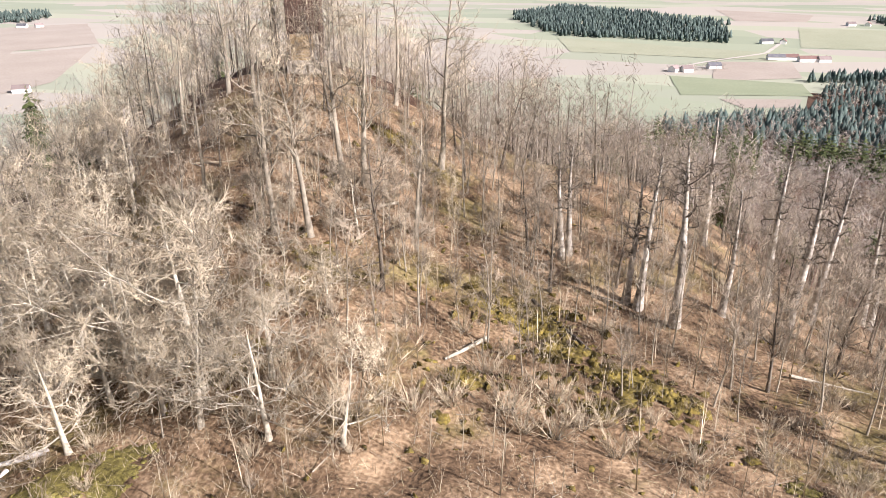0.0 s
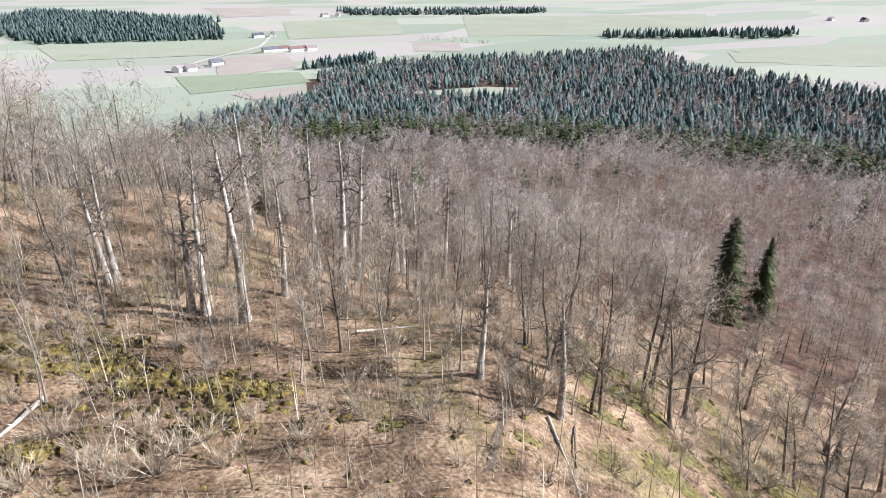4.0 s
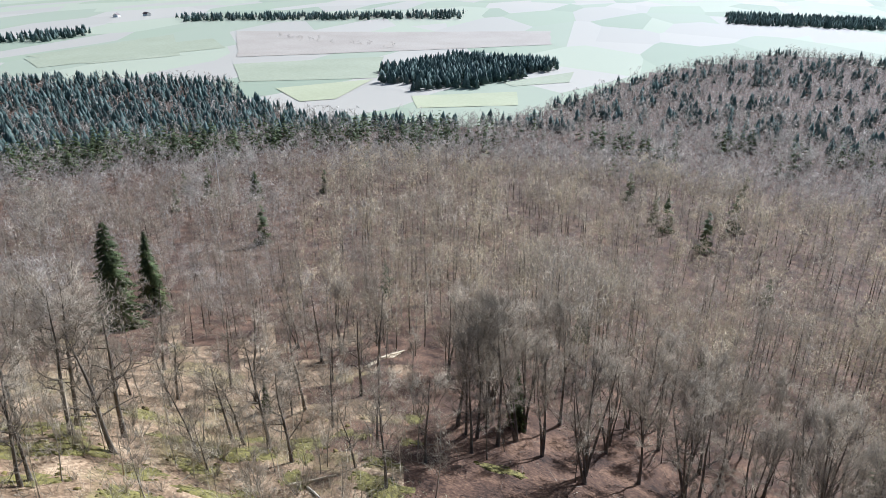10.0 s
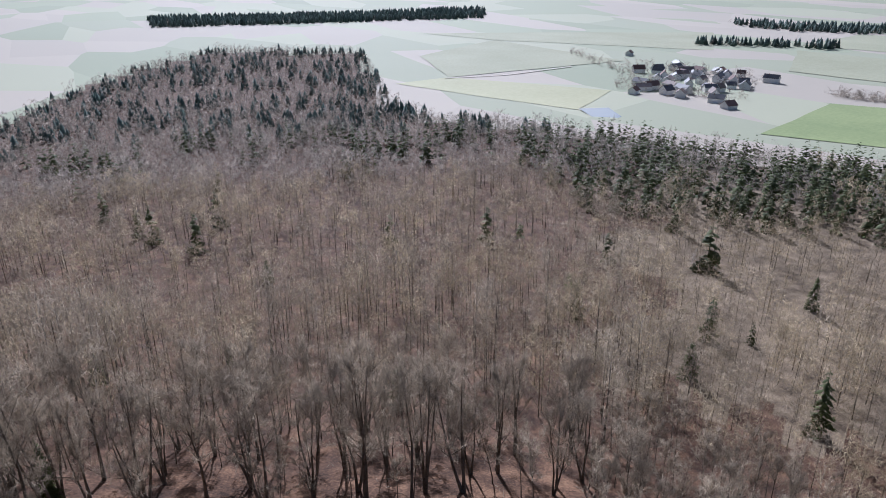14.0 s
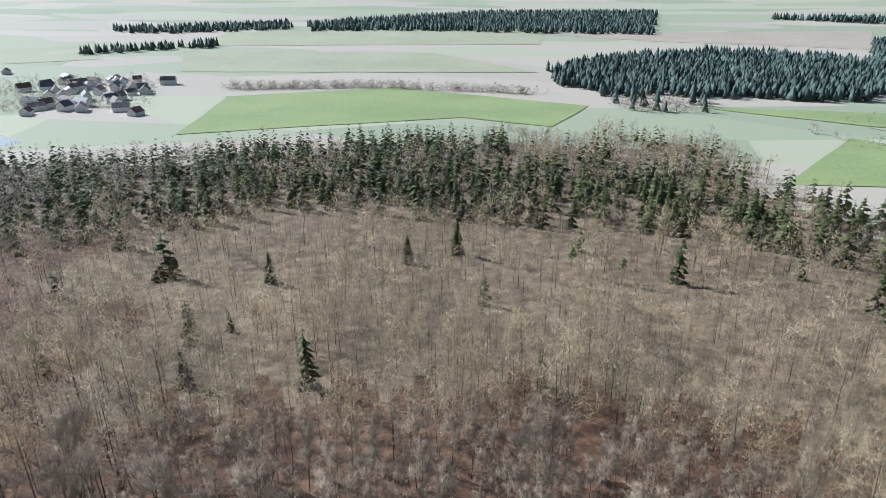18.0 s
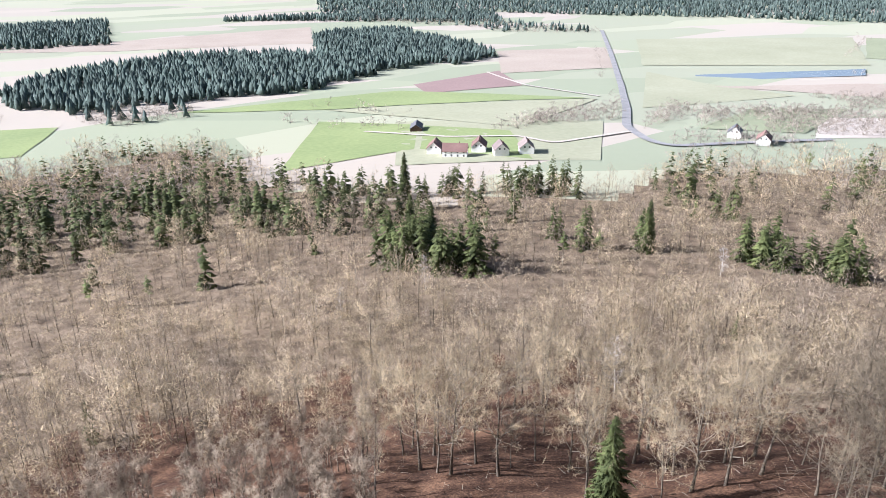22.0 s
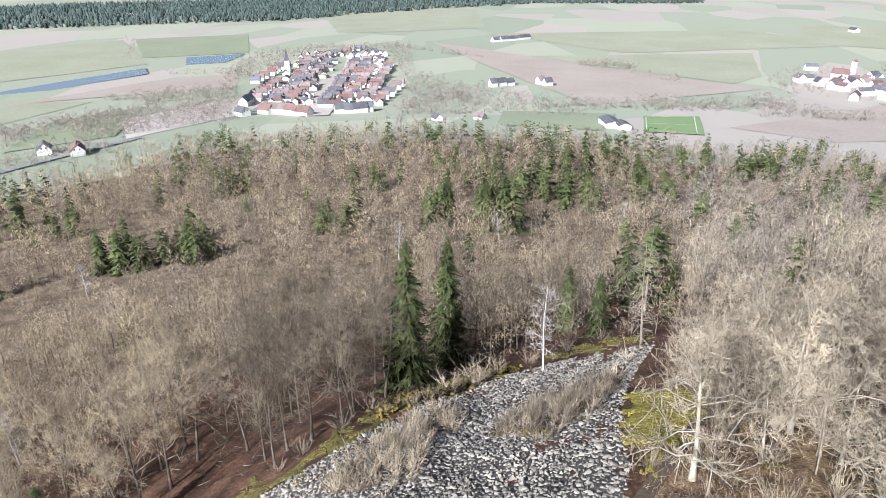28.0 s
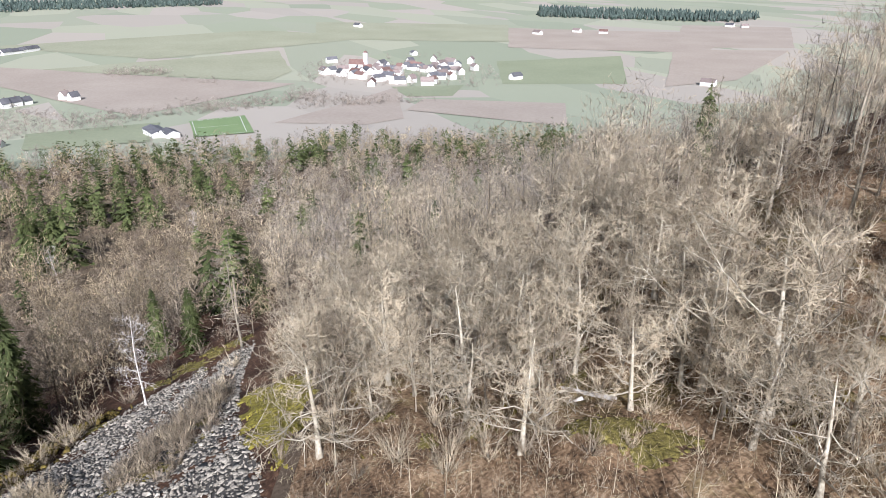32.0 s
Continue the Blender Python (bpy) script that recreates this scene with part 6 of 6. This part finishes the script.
def stony(x, y, b, r, g):
    ok = in_patch(x, y, SCREE)
    strip_of_shrubs = in_patch(x, y, [(98.6, 63), (95.0, 75), (89.0, 86), (86.8, 80), (90, 66), (93.7, 60)])
    return ok & ~strip_of_shrubs


def build_scree():
    bed, g = scatter(800, lambda x, y, b, r, q: in_patch(x, y, SCREE), 0.9, 34, 104, 82, 123)
    # the dark sheet under the blocks, seen in the gaps between them
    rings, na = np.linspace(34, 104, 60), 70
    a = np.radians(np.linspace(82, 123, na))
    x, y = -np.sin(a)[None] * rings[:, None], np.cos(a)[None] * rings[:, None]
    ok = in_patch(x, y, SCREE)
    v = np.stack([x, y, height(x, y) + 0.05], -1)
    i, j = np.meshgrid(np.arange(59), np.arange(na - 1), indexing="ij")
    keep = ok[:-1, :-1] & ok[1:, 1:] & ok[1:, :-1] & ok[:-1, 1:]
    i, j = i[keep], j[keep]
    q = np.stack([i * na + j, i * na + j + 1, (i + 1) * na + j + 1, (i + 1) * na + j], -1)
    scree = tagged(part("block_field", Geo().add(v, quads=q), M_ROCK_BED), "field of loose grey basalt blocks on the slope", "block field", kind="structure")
    meshes = [boulder(810 + k) for k in range(8)]
    spots, g = scatter(801, stony, 0.42, 34, 104, 82, 123)
    near = np.argsort(np.hypot(spots[:, 0] - spot(95, 52).x, spots[:, 1] - spot(95, 52).y))
    size = g.uniform(0.24, 0.62, len(spots)) * np.where(g.uniform(0, 1, len(spots)) < 0.06, 1.6, 1.0)
    for i in near[:300]:
        ob = new("block", meshes[int(g.integers(0, 8))])
        ob.parent = scree
        ob.matrix_basis = (Matrix.Translation(spots[i]) @ Euler(g.uniform(0, 6.28, 3)).to_matrix().to_4x4() @ Matrix.Scale(size[i], 4))
    rest = near[300:]
    geo = planted([as_geo(m) for m in meshes], spots[rest], size[rest], g.uniform(0, 6.28, len(rest)), g.integers(0, 8, len(rest)))
    ob = tagged(part("blocks", geo, M_ROCK, scree), kind="stuff")


build_scree()

# ================= dead wood, grass and stones on the slope =================
spots, g = scatter(820, lambda x, y, b, r, q: ~in_patch(x, y, SCREE), 0.95, 3, 84, -74, 84)
n = len(spots)
grass = Geo()
for k in range(3):
    lean = g.normal(size=(n, 3)) * np.array([0.35, 0.35, 0]) + np.array([0, 0, 0.22])
    tuft = wave(spots[:, 0], spots[:, 1], 5, 4) > -0.25
    slivers(grass, (spots + g.normal(size=(n, 3)) * np.array([0.3, 0.3, 0]))[tuft], (spots + lean * g.uniform(0.6, 1.8, (n, 1)))[tuft], np.full(int(tuft.sum()), 0.035), g)
tagged(part("dry_grass", grass, M_GRASS), "dry straw-coloured grass on the slope", "grass", kind="stuff")
spots, g = scatter(821, lambda x, y, b, r, q: ~in_patch(x, y, SCREE), 2.4, 3, 112, -74, 286)
n = len(spots)
a = g.uniform(0, 6.28, n)
ln = g.uniform(0.6, 2.6, n)[:, None]
way = np.stack([np.cos(a), np.sin(a), g.uniform(-0.05, 0.35, n)], -1) * ln
ends = spots + way
ends[:, 2] = np.maximum(ends[:, 2], height(ends[:, 0], ends[:, 1]) + 0.05)
sticks = Geo()
slivers(sticks, spots + np.array([0, 0, 0.06]), ends, g.uniform(0.03, 0.085, n), g)
tagged(part("fallen_branches", sticks, M_BEECH_BARK), "fallen grey branches scattered on dead leaves", "dead wood", kind="stuff")


def log(b0, d0, b1, d1, thick, mat, label, lift=0.0):
    """A fallen trunk with a broken, tapering end and a few stubs."""
    p, q = spot(b0, d0, thick * 0.7 + lift), spot(b1, d1, thick * 0.6 + lift)
    u = np.linspace(0, 1, 7)[:, None]
    path = (np.array(p) * (1 - u) + np.array(q) * u)
    path[:, 2] += np.sin(u[:, 0] * 9 + b0) * thick * 0.15
    ob = new("log")
    tagged(ob, label, "log", "fallen trunks")
    ge = Geo()
    tubes(ge, path[None], (thick * np.linspace(1, 0.55, 7))[None], 8)
    part("stem", ge, mat, ob, smooth=True)
    for k in (2, 4):
        st = Geo()
        e = path[k] + np.array([math.sin(b0 + k), math.cos(b0 + k), 0.9]) * thick * 3
        tubes(st, np.stack([path[k], (path[k] + e) / 2, e])[None], np.array([[0.3, 0.22, 0.1]]) * thick, 5)
        part("stub", st, mat, ob)


for b0, d0, b1, d1, thick, mat, label in [
        (327.6, 46, 323.8, 38, 0.14, M_PALE_BARK, "long grey fallen trunk on the slope"), (325.0, 47, 324.5, 41, 0.11, M_DARK_BARK, "dark fallen trunk on dead leaves"),
        (34.3, 50, 34.0, 44, 0.2, M_DARK_BARK, "dark fallen trunk on dead leaves"), (36.3, 83, 33.0, 79, 0.16, M_CUT, "pale barked trunk lying on brown leaves"),
        (35, 51, 29, 53, 0.16, M_CUT, "pale fallen trunk on the slope"), (8, 57, 2, 49, 0.18, M_DARK_BARK, "dark fallen trunk on dead leaves"),
        (12, 50, 16, 45, 0.2, M_PALE_BARK, "grey fallen trunk among moss"), (51, 46, 56, 49, 0.22, M_WHITE_BARK, "bleached fallen trunk among dead leaves"), (54, 47, 58, 45, 0.2, M_WHITE_BARK, "bleached fallen trunk among dead leaves"),
        (346, 55, 340, 58, 0.14, M_PALE_BARK, "grey fallen trunk on the slope"), (302, 55, 297, 56, 0.15, M_CUT, "pale split trunk on mossy ground"), (300, 54, 298, 50, 0.13, M_PALE_BARK, "grey fallen trunk on mossy ground"),
        (350, 62, 3, 60, 0.14, M_DARK_BARK, "dark fallen trunk on dead leaves"), (20, 70, 28, 66, 0.16, M_PALE_BARK, "grey fallen trunk on the slope")]:
    log(b0, d0, b1, d1, thick, mat, label)
for k in range(5):
    log(293.6 - k * 0.5, 99 + k * 1.2, 290.6 - k * 0.2, 105 + k * 0.9, 0.24, M_CUT, "pale felled trunk lying in a clearing", 0.1 * (k % 2))

# brushwood: fine upright stems and suckers between the trees
spots, g = scatter(825, lambda x, y, b, r, q: ~in_patch(x, y, SCREE) & (wave(x, y, 14, 7) > -0.3), 1.1, 4, 100, -76, 84)
n = len(spots)
brush = Geo()
for k in range(4):
    p = spots + g.normal(size=(n, 3)) * np.array([0.4, 0.4, 0])
    way = g.normal(size=(n, 3)) * np.array([0.4, 0.4, 0]) + np.array([0, 0, 1.0])
    slivers(brush, p, p + way * g.uniform(0.4, 1.9, (n, 1)), g.uniform(0.015, 0.035, n), g)
tagged(part("brushwood", brush, M_TWIG), "fine pale leafless brushwood on the open slope", "brushwood", kind="stuff")
# mossy blocks in the hollow
spots = np.concatenate([np.array(spot(b, d))[None] + np.random.default_rng(k).normal(size=(26, 3)) * np.array([rx * 1.25, rx * 1.25, 0]) for k, (b, d, rx, ry) in enumerate(OLIVE)])
spots[:, 2] = height(spots[:, 0], spots[:, 1])
n = len(spots)
g = np.random.default_rng(12)
geo = planted([as_geo(boulder(850 + k)) for k in range(4)], spots, g.uniform(0.3, 1.1, n), g.uniform(0, 6.28, n), g.integers(0, 4, n))
tagged(part("mossy_blocks", geo, M_OLIVE), "mossy basalt blocks in a hollow of the slope", "stones", kind="stuff")

# the mossy stone bank at the foot of the spruces
line = np.array([tuple(spot(b, d)) for b, d in [(109.5, 79), (106.5, 84), (103.5, 90), (100.5, 97), (97, 101)]])
g = np.random.default_rng(31)
u = g.uniform(0, 3.99, 420)
k = u.astype(int)
spots = line[k] + (line[k + 1] - line[k]) * (u - k)[:, None] + g.normal(size=(420, 3)) * np.array([1.3, 1.3, 0])
spots[:, 2] = height(spots[:, 0], spots[:, 1]) + g.uniform(0, 0.8, 420)
geo = planted([as_geo(boulder(860 + k)) for k in range(4)], spots, g.uniform(0.4, 1.1, 420), g.uniform(0, 6.28, 420), g.integers(0, 4, 420))
tagged(part("mossy_blocks", geo, M_OLIVE), "bank of mossy basalt blocks along the scree", "stones", kind="stuff")

# loose mossy stones on the open slope
stone_kinds = [boulder(840 + k) for k in range(4)]
spots, g = scatter(841, lambda x, y, b, r, q: ~in_patch(x, y, SCREE) & (wave(x, y, 9, 8) > 0.1), 2.4, 30, 80, -70, 84)
n = len(spots)
geo = planted([as_geo(m) for m in stone_kinds], spots, g.uniform(0.25, 0.8, n), g.uniform(0, 6.28, n), g.integers(0, 4, n))
tagged(part("stones", geo, M_OLIVE), "mossy stones lying on dead leaves", "stones", kind="stuff")


# ================= the lookout tower on the hilltop =================
def tower():
    p = spot(26.8, 106)
    ob = new("lookout_tower")
    ob.matrix_basis = Matrix.Translation(p) @ Matrix.Rotation(radians(20), 4, "Z")
    tagged(ob, "timber lookout tower on a grey stone base", "tower")

    def box(name, x0, x1, y0, y1, z0, z1, mat, label=""):
        bm = bmesh.new()
        box_bm(bm, x0, x1, y0, y1, z0, z1)
        bmesh.ops.recalc_face_normals(bm, faces=bm.faces)
        bmesh.ops.bevel(bm, geom=bm.edges[:], offset=0.03, segments=1, affect="EDGES")
        part(name, bm, mat, ob, label)

    box("plinth", -2.6, 2.6, -2.6, 2.6, -1.5, 1.6, M_ROCK, "grey stone plinth")
    for k in range(9):
        box("plank", -2.0, 1.2, -2.05, -1.95, 1.6 + k * 0.4, 1.96 + k * 0.4, M_PLANK, "honey-coloured plank")
    for x in (-2.2, 2.2):
        for y in (-2.2, 2.2):
            box("post", x - 0.16, x + 0.16, y - 0.16, y + 0.16, 1.6, 15.5, M_TIMBER)
    for z in (5.4, 9.0, 12.6):
        for y in (-2.2, 2.2):
            box("beam", -2.4, 2.4, y - 0.1, y + 0.1, z - 0.14, z + 0.14, M_TIMBER)
        for x in (-2.2, 2.2):
            box("beam", x - 0.1, x + 0.1, -2.4, 2.4, z - 0.14, z + 0.14, M_TIMBER)
        box("deck", -2.3, 2.3, -2.3, 2.3, z + 0.15, z + 0.27, M_TIMBER)
    for k in range(12):
        box("cladding_board", -2.3 + k * 0.39, -1.95 + k * 0.39, -2.42, -2.36, 5.4, 15.0, M_TIMBER)
        box("cladding_board", 2.36, 2.42, -2.3 + k * 0.39, -1.95 + k * 0.39, 5.4, 15.0, M_TIMBER)


tower()
# a thin pale mast in the wood below
mast = new("mast")
mast.matrix_basis = Matrix.Translation(spot(304.6, 320))
tagged(mast, "thin pale mast standing in the wood", "mast")
ge = Geo()
tubes(ge, np.array([[[0, 0, -1.0], [0, 0, 14.0], [0, 0, 27.0]]]), np.array([[0.22, 0.18, 0.12]]), 8)
part("pole", ge, M_WHITE_BARK, mast)
